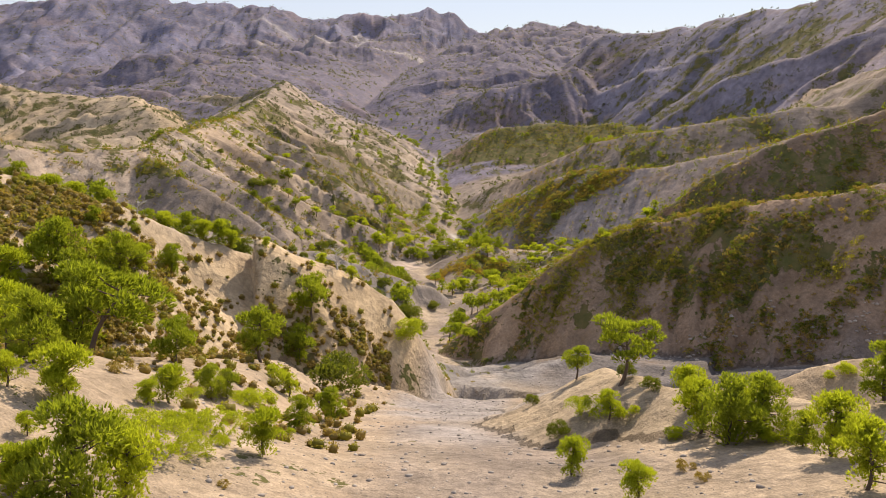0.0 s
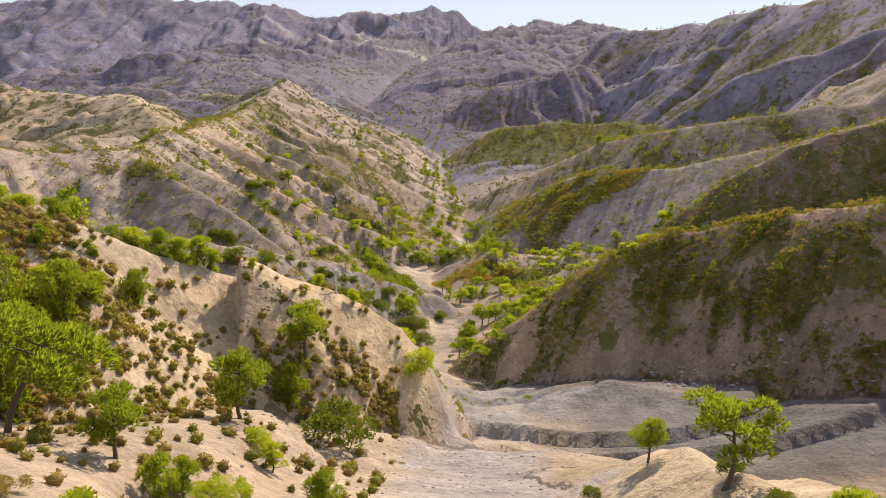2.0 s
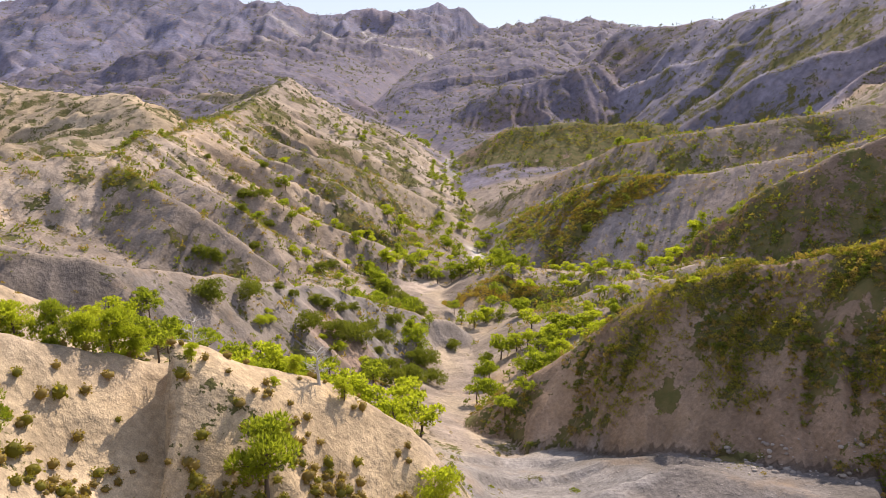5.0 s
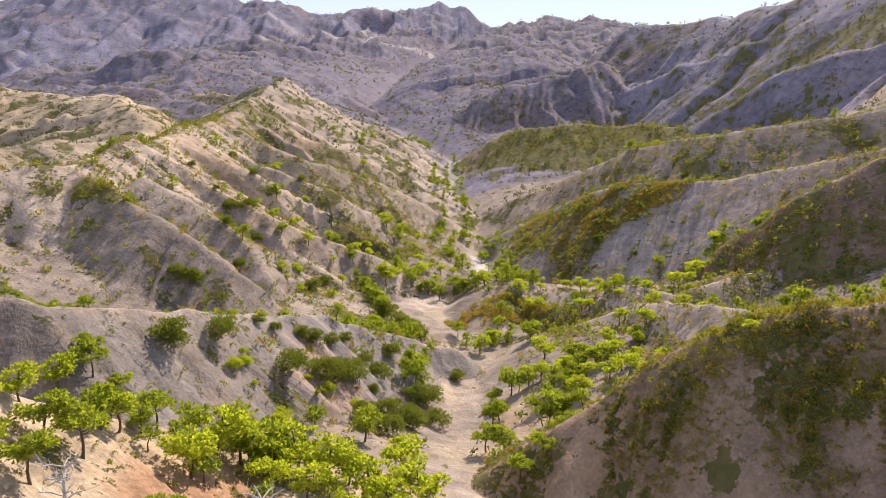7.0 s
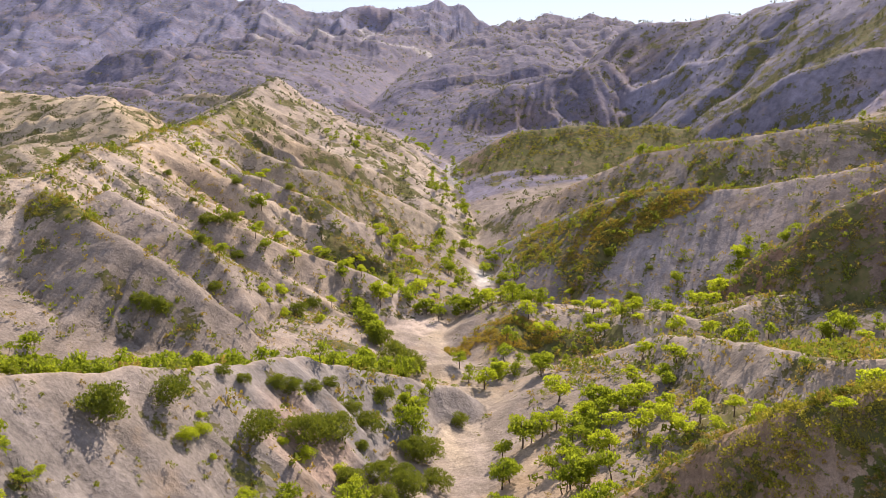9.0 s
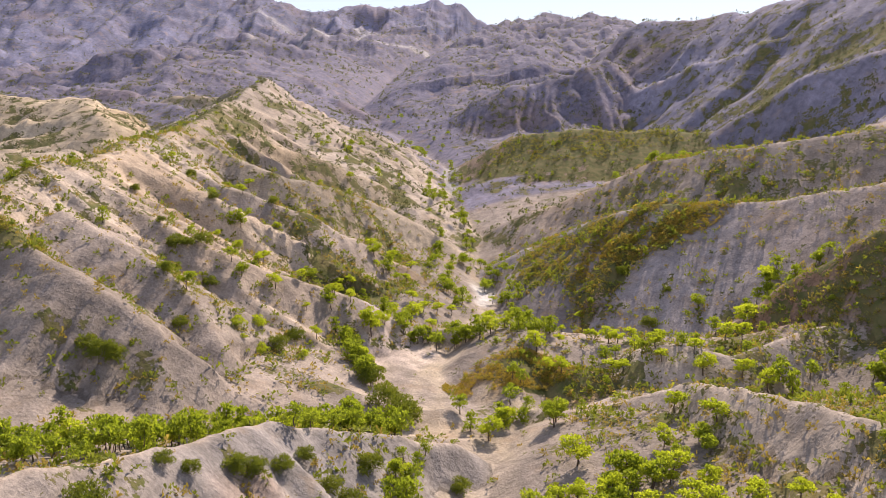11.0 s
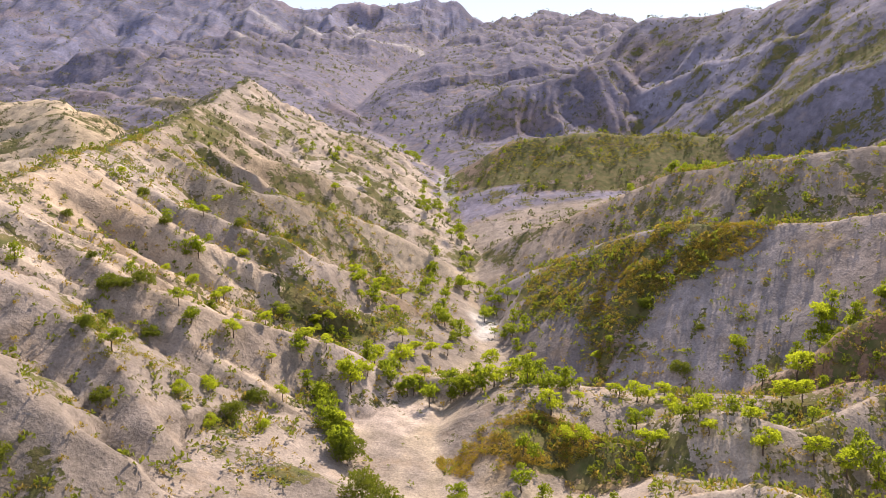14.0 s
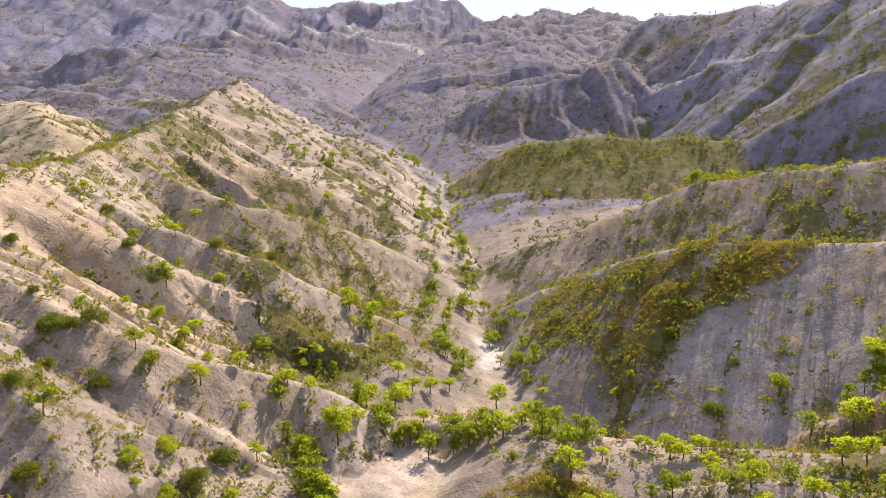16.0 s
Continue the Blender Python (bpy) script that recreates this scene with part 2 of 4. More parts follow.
# Crest lines, from far to near: points (x, y, z); fall to the left and to the right of the line as it runs;
# spacing and depth of the gullies; soil, and plant cover, on the left and on the right.
RIDGES = [
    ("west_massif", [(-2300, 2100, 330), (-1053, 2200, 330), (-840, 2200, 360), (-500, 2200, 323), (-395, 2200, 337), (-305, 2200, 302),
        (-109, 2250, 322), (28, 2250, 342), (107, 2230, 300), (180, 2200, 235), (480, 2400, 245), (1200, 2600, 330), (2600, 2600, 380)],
        0.5, 0.42, 90, 15, HAZE_MAUVE, HAZE_MAUVE, 0.3, 0.3),
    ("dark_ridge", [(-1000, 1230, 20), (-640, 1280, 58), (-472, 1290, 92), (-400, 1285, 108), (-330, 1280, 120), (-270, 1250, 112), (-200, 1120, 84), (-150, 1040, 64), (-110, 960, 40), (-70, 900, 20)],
        0.45, 0.72, 36, 13, HAZE_SLATE, HAZE_SLATE, 0.45, 0.5),
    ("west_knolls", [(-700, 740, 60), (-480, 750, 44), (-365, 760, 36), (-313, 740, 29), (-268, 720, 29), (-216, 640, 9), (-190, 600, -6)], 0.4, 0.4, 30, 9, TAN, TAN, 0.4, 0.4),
    ("violet_knoll", [(-470, 920, 40), (-384, 900, 33), (-325, 870, 40), (-298, 850, 42), (-273, 840, 38), (-243, 820, 25), (-215, 795, 8)], 0.5, 0.6, 26, 7, HAZE_SLATE, HAZE_SLATE, 0.4, 0.3),
    ("west_back", [(-520, 420, 8), (-330, 450, -10), (-250, 520, -10), (-210, 570, -6)], 0.4, 0.4, 24, 7, SAND, SAND, 0.4, 0.4),
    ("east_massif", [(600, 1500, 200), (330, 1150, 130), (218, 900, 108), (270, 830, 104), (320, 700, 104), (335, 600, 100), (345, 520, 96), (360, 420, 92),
        (390, 300, 85), (400, 100, 70), (400, -150, 70)], 0.3, 0.82, 54, 7, HAZE_SLATE, HAZE_BLUFF, 0.5, 0.55),
    ("saddle", [(480, 1700, 165), (230, 1500, 120), (120, 1420, 85), (30, 1380, 60)], 0.9, 0.4, 46, 12, HAZE_BLUFF, HAZE_BLUFF, 0.5, 0.5),
    ("high_spur", [(231, 850, 46), (181, 830, 56), (152, 820, 59), (125, 815, 50), (72, 815, 40), (40, 835, 26), (10, 860, 6)], 0.7, 0.5, 26, 11, HAZE_SLATE, HAZE_SLATE, 0.6, 0.6),
    ("shoulder_spur", [(340, 600, 92), (319, 640, 82), (303, 660, 77), (276, 690, 72), (258, 710, 70), (229, 740, 58), (208, 760, 48), (170, 790, 28)], 1.15, 0.5, 30, 9, HAZE_BLUFF, HAZE_SLATE, 0.5, 0.55),
    ("near_shoulder", [(330, 500, 80), (262, 540, 48), (252, 550, 46), (232, 570, 37), (220, 580, 27), (207, 590, 18), (190, 606, 4)], 1.2, 0.5, 26, 8, HAZE_BLUFF, HAZE_SLATE, 0.4, 0.55),
    ("far_spur", [(330, 1150, 130), (210, 1060, 86), (106, 970, 53), (60, 962, 42), (14, 962, 42), (-20, 960, 36), (-45, 958, 28), (-64, 956, 14)], 0.75, 0.4, 26, 6, HAZE_SLATE, HAZE_SLATE, 0.6, 0.5),
    ("upper_spur", [(470, 1500, 190), (272, 1350, 120), (177, 1320, 122), (104, 1300, 107), (35, 1290, 84), (-30, 1280, 60)], 0.42, 0.45, 34, 7, HAZE_BLUFF, HAZE_BLUFF, 0.5, 0.5),
    ("green_hill", [(300, 570, 44), (237, 600, 17), (223, 610, 9), (207, 615, 4), (170, 620, 1), (133, 630, 3), (95, 640, 3), (56, 655, -2), (27, 662, -18)], 0.5, 0.55, 20, 3.6, BROWN, HAZE_SLATE, 0.95, 0.7),
    ("third_spur", [(265, 390, 45), (210, 385, 12), (165, 395, 6), (131, 416, 0), (95, 458, -12), (70, 470, -24), (40, 500, -42)],
        0.75, 0.2, 16, 4, GREY, GREY, 0.4, 0.5),
    ("bare_spur", [(260, 320, 35), (200, 330, 8), (160, 348, -7), (138, 362, -13.5), (121, 376, -18.5), (104, 388, -21), (84, 401, -22.5), (70, 410, -27), (58, 424, -34), (44, 442, -45), (24, 452, -57)],
        0.74, 0.5, 15, 0.7, (0.245, 0.21, 0.19), GREY, 0.06, 0.5),
    ("spur_brow", [(78, 402, -24), (66, 386, -36.5), (56, 373, -50), (49, 362, -62)], 0.75, 0.7, 8, 1.4, BROWN, BROWN, 0.7, 0.9),
    ("red_spur", [(260, 262, 38), (200, 284, 16), (170, 297, 5), (135, 303, -9), (118, 312, -22), (103, 324, -36), (90, 334, -51)], 1.0, 0.45, 10, 3.2, (0.24, 0.17, 0.12), PALE, 0.55, 0.5),
    ("pine_rib", [(125, 285, -38), (100, 300, -43), (72, 290, -47), (56, 298, -46), (40, 314, -57)], 0.7, 0.95, 8, 1.5, PALE, PALE, 0.3, 0.3),
    ("terrace", [(44, 326, -58), (33, 330, -55.5), (15, 339, -55), (0, 349, -56), (-14, 352, -55), (-26, 356, -52)], 0.9, 0.3, 6, 1.0, GREY, SAND, 0.1, 0.5),
    ("golden_knoll", [(40, 298, -54), (26, 305, -54), (12, 312, -56), (5, 318, -58.5)], 0.5, 0.45, 5, 0.8, (0.36, 0.25, 0.12), (0.36, 0.25, 0.12), 0.9, 0.8),
    ("pine_bank", [(125, 165, -14), (92, 185, -24), (66, 208, -33), (57, 238, -38), (50, 260, -43.5), (33, 275, -55), (18, 286, -60)],
        0.9, 0.5, 8, 1.6, PALE, PALE, 0.25, 0.3),
    ("brown_hill", [(140, 105, 2), (82, 134, -9.5), (66, 146, -14.5), (53, 157, -18.5), (41, 165, -23), (29, 172, -31), (13, 178, -46)],
        1.0, 0.5, 8, 2.6, BROWN, BROWN, 0.62, 0.85),
    ("west_ridge", [(-260, 230, 0), (-140, 270, -6), (-106, 291, -8), (-101, 324, -2.5), (-100, 360, 1), (-108, 456, 7), (-106, 482, 12), (-112, 560, 20), (-115, 620, 30),
        (-118, 700, 37), (-140, 760, 36), (-220, 800, 30)], 0.85, 0.69, 27, 11, (0.2, 0.175, 0.12), PALE, 0.9, 0.3),
    ("west_nose", [(-112, 296, -8), (-90, 280, -15), (-72, 270, -23), (-56, 266, -34), (-40, 268, -48)], 0.7, 0.7, 10, 3.6, GREY, GREY, 0.2, 0.15),
    ("west_step", [(-101, 330, -4), (-70, 320, -20), (-54, 324, -28), (-40, 330, -36), (-23, 337, -44.5), (-12, 345, -53)], 0.5, 1.0, 11, 2.6, PALE, GREY, 0.25, 0.2),
    ("west_slab", [(-88, 300, -12), (-68, 294, -23), (-56, 289, -32), (-47, 283, -42), (-38, 282, -52)], 0.5, 0.62, 8, 2.0, GREY, GREY, 0.15, 0.12),
    ("west_rib_near", [(-103, 390, 2), (-72, 383, -13), (-43, 386, -25), (-16, 404, -45)], 0.55, 1.0, 11, 2.8, PALE, GREY, 0.3, 0.25),
    ("west_rib_mid", [(-108, 500, 12), (-70, 504, -5), (-35, 520, -20), (-4, 536, -40)], 0.55, 1.0, 13, 3.4, PALE, SAND, 0.35, 0.35),
    ("west_rib_far", [(-112, 572, 21), (-75, 582, 5), (-40, 602, -9), (-4, 626, -27)], 0.55, 1.0, 14, 3.5, PALE, SAND, 0.35, 0.35),
    ("west_shelf", [(-105, 440, 5), (-60, 436, -14), (-21, 466, -30), (2, 472, -46)], 0.55, 1.0, 12, 3.2, PALE, SAND, 0.35, 0.3),
    ("west_rib", [(-115, 620, 30), (-82, 658, 15), (-35, 700, -2), (-11, 721, -16), (5, 740, -24)], 0.5, 0.45, 18, 4, PALE, PALE, 0.3, 0.35),
    ("grey_bank", [(-140, 140, -10), (-75, 160, -15), (-54, 166, -20.5), (-40, 193, -28.5), (-27, 226, -38), (-8, 248, -49), (2, 254, -54)],
        0.55, 0.95, 8, 1.9, PALE, (0.205, 0.185, 0.168), 0.1, 0.06),
    ("white_cliff", [(-130, 112, -4), (-75, 118, -8), (-54, 122, -12), (-40, 140, -25), (-30, 156, -36)], 0.55, 0.5, 7, 1.5, PALE, SAND, 0.1, 0.15),
    ("near_hill", [(-120, 70, 5), (-52, 84, -3), (-34, 89, -9), (-19.5, 99, -14.8), (-11, 104, -19.6), (-5, 104, -23.5), (-1.5, 102.5, -28), (2, 101, -36)],
        0.85, 0.36, 6, 1.2, SAND, TAN, 0.3, 0.42),
    ("mound", [(60, 18, -8), (40, 24, -10), (22, 35, -13), (15.5, 46, -16.2), (14.5, 58, -18.6), (13.5, 68, -24.5)], 0.46, 0.55, 4, 0.9, TAN, TAN, 0.12, 0.12),
    ("mound_east", [(75, 22, -5), (45, 36, -11), (26.5, 45.5, -14.6), (21, 50, -17.5)], 0.5, 0.5, 4, 0.9, TAN, TAN, 0.15, 0.12),
]
# The foot of the near hill, from which its worn face rises.
FOOT = [(-60, 20, -5), (-34, 40, -11.5), (-26, 58, -17.5), (-19, 86, -26.5), (-9, 88, -30), (-3, 93, -33), (3, 97, -36.5)]
NEAR_HILL = [r[0] for r in RIDGES].index("near_hill")
BROWN_HILL = [r[0] for r in RIDGES].index("brown_hill")
# Stream beds: points (x, y, z) and half width.
BEDS = [
    ([(130, 74, -31), (75, 94, -36), (38, 106, -40), (8, 116, -42.5)], 11.0),
    ([(0, -200, 2), (-2, -60, -4), (0, 0, -11), (1.5, 36, -17), (2.5, 62, -24.5), (3.5, 84, -31.5)], 7.0),
    (FOOT, 2.0),
    ([(3.5, 84, -31.5), (4, 100, -37), (12, 128, -44), (13, 165, -53), (3, 215, -59), (6, 250, -59.5), (14, 275, -60),
      (-4, 320, -61), (-2, 345, -61.5), (22, 380, -64), (24, 428, -63), (18, 520, -52), (8, 590, -42), (20, 662, -30), (-8, 760, -18), (-32, 830, -4), (-62, 905, 6), (-84, 970, 17), (-72, 1100, 40), (-64, 1500, 85), (100, 2100, 200)], 3.5),
    ([(220, 60, -22), (90, 98, -34), (56, 120, -38.5), (33, 146, -44), (13, 165, -53)], 6.0),
    ([(250, 215, -25), (130, 235, -37), (85, 278, -56), (41, 300, -60), (14, 275, -60)], 2.0),
    ([(210, 300, -24), (140, 334, -46), (110, 340, -52), (86, 343, -63), (46, 356, -69), (20, 380, -65)], 1.6),
    ([(-6, 294, -59.5), (-9, 318, -58.5), (-10, 344, -57.5)], 6.5),
    ([(-180, 205, -28), (-98, 222, -37), (-60, 236, -45), (-20, 270, -57), (10, 275, -60)], 3.0),
]
# Thickets of low scrub: centre, radii, cover added.
THICKETS = [
    (80, 393, 26, 13, 0.9), (60, 398, 14, 22, 0.9), (46, 422, 12, 22, 0.8), (24, 304, 13, 8, 0.9), (60, 156, 22, 9, 0.5), (40, 152, 9, 7, 0.5),
    (115, 622, 70, 24, 0.6), (-62, 300, 9, 6, 0.3), (-48, 345, 20, 7, 0.35), (-30, 380, 20, 12, 0.45), (-35, 440, 26, 24, 0.35),
    (-40, 520, 30, 30, 0.35), (-100, 520, 12, 40, 0.5), (-93, 280, 9, 5, 0.6), (-30, 560, 20, 40, 0.4), (110, 322, 12, 12, 0.15),
    (-32, 68, 26, 18, 0.15), (52, 146, 20, 9, 0.35), (40, 30, 30, 14, 0.2), (150, 345, 30, 14, 0.15), (-160, 560, 30, 40, 0.5),
]


# Ground of another colour: centre, radii, soil.
PATCHES = [
    (-11, 334, 13, 13, (0.43, 0.35, 0.29)), (22, 425, 5, 16, (0.5, 0.47, 0.42)), (100, 318, 12, 11, RUST), (70, 112, 45, 9, (0.14, 0.128, 0.12)),
    (4, 80, 7, 30, (0.3, 0.275, 0.255)), (12, 140, 12, 24, (0.25, 0.235, 0.22)), (24, 304, 15, 9, (0.36, 0.24, 0.11)), (88, 118, 30, 8, BROWN),
    (-24, 140, 8, 12, (0.36, 0.2, 0.11)), (-20, 205, 8, 10, (0.38, 0.27, 0.2)), (17, 205, 9, 20, (0.4, 0.3, 0.2)), (16, 655, 5, 40, (0.36, 0.34, 0.31)),
    (40, 152, 12, 8, (0.3, 0.22, 0.15)), (18, 176, 8, 10, (0.37, 0.26, 0.17)),
]


def thicket(x, y):
    out = np.zeros(x.shape)
    for cx, cy, rx, ry, more in THICKETS:
        d = ((x - cx) / rx) ** 2 + ((y - cy) / ry) ** 2
        out = np.maximum(out, more * np.clip(1.6 - d, 0, 1))
    return out


def along(points, x, y):
    """Distance to a line of points, its height at the nearest place, the run along it there, and the side (1: left, -1: right, between them past the ends)."""
    best = np.full(x.shape, 1e18)
    z, run, side = np.zeros(x.shape), np.zeros(x.shape), np.zeros(x.shape)
    done = 0.0
    for (ax, ay, az), (bx, by, bz) in zip(points, points[1:]):
        dx, dy = bx - ax, by - ay
        size = math.hypot(dx, dy)
        f = np.clip(((x - ax) * dx + (y - ay) * dy) / size ** 2, 0, 1)
        ox, oy = x - ax - f * dx, y - ay - f * dy
        d = ox * ox + oy * oy
        near = d < best
        best = np.where(near, d, best)
        z = np.where(near, az + (bz - az) * f, z)
        run = np.where(near, done + f * size, run)
        side = np.where(near, (dx * oy - dy * ox) / (size * np.sqrt(d) + 1e-6), side)
        done += size
    return np.sqrt(best), z, run, side


def soft_max(a, b, r):
    h = np.clip(0.5 + 0.5 * (a - b) / r, 0, 1)
    return b + (a - b) * h + r * h * (1 - h)


def ribs(w, own, rise, seed):
    """Rows of sharp ribs of uneven height, 0 in the gullies to 1 on the tallest crests."""
    n = np.floor(w)
    f = w - n
    tall = 0.62 + 0.38 * lattice(n.astype(np.int64), np.floor(own).astype(np.int64), seed)
    return tall * np.where(f < rise, f / rise, (1 - f) / (1 - rise))


def terrain(x, y):
    """Height of the ground, the number of the crest line that shapes it (-1: a stream bed), the side of that line,
    the way down from it, how deep in a gully it lies (0 to 1), and the run along the line."""
    far = np.hypot(x, y)
    grow = np.clip(far / 300, 0.2, 5)
    wx = x + 3.2 * grow * fbm(x / (38 * grow), y / (38 * grow), 3, 11, 0.45)
    wy = y + 3.2 * grow * fbm(x / (38 * grow) + 31, y / (38 * grow), 3, 17, 0.45)
    level, weight, gap = 0.0, 0.0, np.full(x.shape, 1e9)
    for points, half in BEDS:
        d, z, run, side = along(points, wx, wy)
        off = np.maximum(d - half * (1 + 0.6 * noise2(run / 17, 0 * run, 5)) * np.where(y > 440, 0.55, 1.0), 0)
        level, weight, gap = level + z / (off + 4) ** 3, weight + 1 / (off + 4) ** 3, np.minimum(gap, off)
    wall = 26 + 18 * np.clip((y - 850) / 200, 0, 1)
    h = level / weight + wall * (1 - np.exp(-gap * (0.26 + 0.24 * np.clip((y - 170) / 100, 0, 1)) / 26))
    away = np.clip((gap - 25) / 160, 0, 1)
    h += away * (80 * (creases(wx / 210, wy / 210, 5, 27) - 0.55) * np.clip((far - 450) / 800, 0, 1) + 26 * (creases(wx / 80, wy / 80, 4, 28) - 0.55) * np.clip((far - 500) / 500, 0, 1) + 5 * (creases(wx / 45, wy / 45, 4, 29) - 0.6))
    bench = 1.7 * fbm(x / 64, y / 36, 2, 35) + y / 18 - x / 70
    step = bench - np.floor(bench)
    terraces = np.clip(1.4 - ((x - 62) / 70) ** 2 - ((y - 118) / 30) ** 2, 0, 1) + 0.5 * np.clip(1.3 - ((x - 8) / 14) ** 2 - ((y - 150) / 40) ** 2, 0, 1)
    h += terraces * 2.0 * (np.clip((step - 0.46) / 0.07, 0, 1) - step)
    kind, way, flank, hollow, flow = np.full(x.shape, -1), gap.copy(), np.zeros(x.shape), np.zeros(x.shape), x + 0.0
    rough = creases(x / 26, y / 26, 5, 3)
    off, level, run, side = along(FOOT, wx, wy)
    face = level + (0.275 + 0.875 * side) * off + 1.3 * (creases(x / 5, y / 5, 4, 33) - 0.6)
    for k, (name, points, left, right, step, depth, *_) in enumerate(RIDGES):
        reach = (max(p[2] for p in points) + 75) / (0.8 * min(left, right)) + 2 * step
        box = [f(p[i] for p in points) for i in (0, 1) for f in (min, max)]
        near = np.nonzero((x > box[0] - reach) & (x < box[1] + reach) & (y > box[2] - reach) & (y < box[3] + reach))[0]
        d, z, run, side = along(points, wx[near], wy[near])
        slope = right + (left - right) * (0.5 + 0.5 * side)
        side = np.where(side > 0, 1.0, -1.0)
        soft = 0.1 * step
        fall = slope * (np.sqrt(d * d + soft * soft) - soft)
        px, py = x[near], y[near]
        loop = 1.6 if step > 28 else 2.0          # far crests branch and wander more
        u = run / step + (0.55 if step > 28 else 0.34) * fbm(px / step / loop, py / step / loop, 3, 40 + k)
        cut = np.clip(d / (1.1 * step), 0, 1) * depth
        own = side * 9.7 + k
        (ax, ay, _), (bx, by, _) = points[0], points[-1]
        rise = 0.5 - 0.27 * (by - ay) / math.hypot(bx - ax, by - ay)          # ribs are steep on their southern side
        gully = 1.05 * ribs(u * 0.85 + 0.9 * noise2(u * 0.4, own + d / step / 14, 140 + k), own, rise, 60 + k) \
            + (0.26 if step > 28 else 0.42) * ribs(u * 2.7 + 0.8 * noise2(u * 0.9, own + d / step / 8, 80 + k), own, rise, 160 + k) \
            + 0.2 * np.abs(noise2(u * 7.3 + 5, own + d / step / 4, 120 + k)) - 0.68
        top = z - fall + cut * gully + 0.24 * depth * (noise2(run / step * 1.1, 0 * run, 90 + k) + 0.5 * noise2(run / step * 3.1, 0 * run, 190 + k)) + 0.1 * depth * (rough[near] - 0.6)
        if k == NEAR_HILL:
            top = -soft_max(-top, -face[near], 1.2)
        was = h[near]
        won = top > was
        kind[near] = np.where(won, k, kind[near])
        way[near] = np.where(won, d, way[near])
        flank[near] = np.where(won, side, flank[near])
        flow[near] = np.where(won, u * step, flow[near])
        hollow[near] = np.where(won, np.clip(d / step, 0, 1) * np.clip(-gully - 0.12, 0, 0.5) * 2, hollow[near])
        h[near] = soft_max(top, was, max(0.07 * step, 0.7))
    h += np.where((kind == NEAR_HILL) & (x > -36), 0.9 * (creases(x / 6.5, y / 4.5, 4, 37) - 0.62), 0)
    loose = np.where(kind < 0, 0.45, 1.0)
    h += np.where(gap > 30, 1.0, 0.2) * (np.clip((far - 1350) / 300, 0, 1) * 48 * (creases(wx / 130, wy / 230, 6, 31) - 0.66) + np.clip((far - 560) / 200, 0, 1) * 11 * (creases(wx / 62, wy / 62, 5, 39) - 0.6))
    craggy = np.clip((y - 130) / 80, 0, 1) * np.clip((620 - y) / 150, 0, 1) * np.where(kind < 0, 0.2, 1.0)
    h += craggy * (0.5 * (creases(wx / 5.5, wy / 5.5, 3, 23) - 0.62) + np.where(x < 0, 1.7, 0.8) * (creases(wx / 42, wy / 8, 4, 24) - 0.62))
    h += loose * (0.6 * grow * (creases(x / (11 * grow), y / (11 * grow), 4, 3) - 0.62) + 0.16 * fbm(x / 2.3, y / 2.3, 3, 21) * np.clip(1.6 - grow, 0, 1))
    return h, kind, flank, way, hollow, flow


def cover_at(x, y, kind, flank, way, hollow):
    """Plant cover from 0 to about 1.2."""
    left, right = np.array([r[8] for r in RIDGES] + [0.12]), np.array([r[9] for r in RIDGES] + [0.12])
    base = np.where(flank > 0, left[kind], right[kind]) + np.where(kind < 0, 0.45 * np.clip((way - 6) / 20, 0, 1) * np.clip((y - 170) / 40, 0, 1) * np.where(y > 560, 0.9, 1.0), 0)
    base = base + 0.55 * hollow
    patchy = (0.3 * fbm(x / 33, y / 33, 4, 201) + 0.22 * fbm(x / 9, y / 9, 3, 211)) * np.where((kind < 0) & (way < 8), 0.3, 1)
    face = BROWN_HILL == kind
    patchy = patchy + np.where(face, 0.85 * fbm(x / 11, y / 7, 3, 221), 0)
    return np.clip(base + thicket(x, y) * np.where(face, 0.4, 1.0) + patchy, 0, 1.3)


# Rows and columns lie close together along the valley and spread out with the distance.
gap = np.interp(np.arange(-260, 3601), [-260, -30, 15, 110, 300, 480, 3600], [6, 3.5, 0.8, 0.85, 1.15, 2.4, 24])
count = np.cumsum(1 / gap)
ROWS, COLS = int(count[-1]), 640
yy = np.interp(np.linspace(count[0], count[-1], ROWS), count, np.arange(-260, 3601))
half_width = 250 + 0.74 * np.maximum(yy, 0)
u = np.linspace(-1, 1, COLS)
u = 0.45 * u + 0.55 * u ** 3
X = u[None, :] * half_width[:, None]
Y = np.repeat(yy[:, None], COLS, 1)
Z, KIND, FLANK, WAY, HOLLOW, FLOW = (a.reshape(X.shape) for a in terrain(X.ravel(), Y.ravel()))


def grid_mesh(name, X, Y, Z):
    rows, cols = X.shape
    mesh = bpy.data.meshes.new(name)
    co = np.stack([X, Y, Z], -1).reshape(-1, 3)
    i = np.arange(rows * cols).reshape(rows, cols)
    quads = np.stack([i[:-1, :-1], i[:-1, 1:], i[1:, 1:], i[1:, :-1]], -1).reshape(-1, 4)
    mesh.vertices.add(len(co))
    mesh.vertices.foreach_set("co", co.ravel())
    mesh.loops.add(quads.size)
    mesh.loops.foreach_set("vertex_index", quads.ravel())
    mesh.polygons.add(len(quads))
    mesh.polygons.foreach_set("loop_start", np.arange(0, quads.size, 4))
    mesh.polygons.foreach_set("use_smooth", np.ones(len(quads), bool))
    mesh.update()
    return mesh


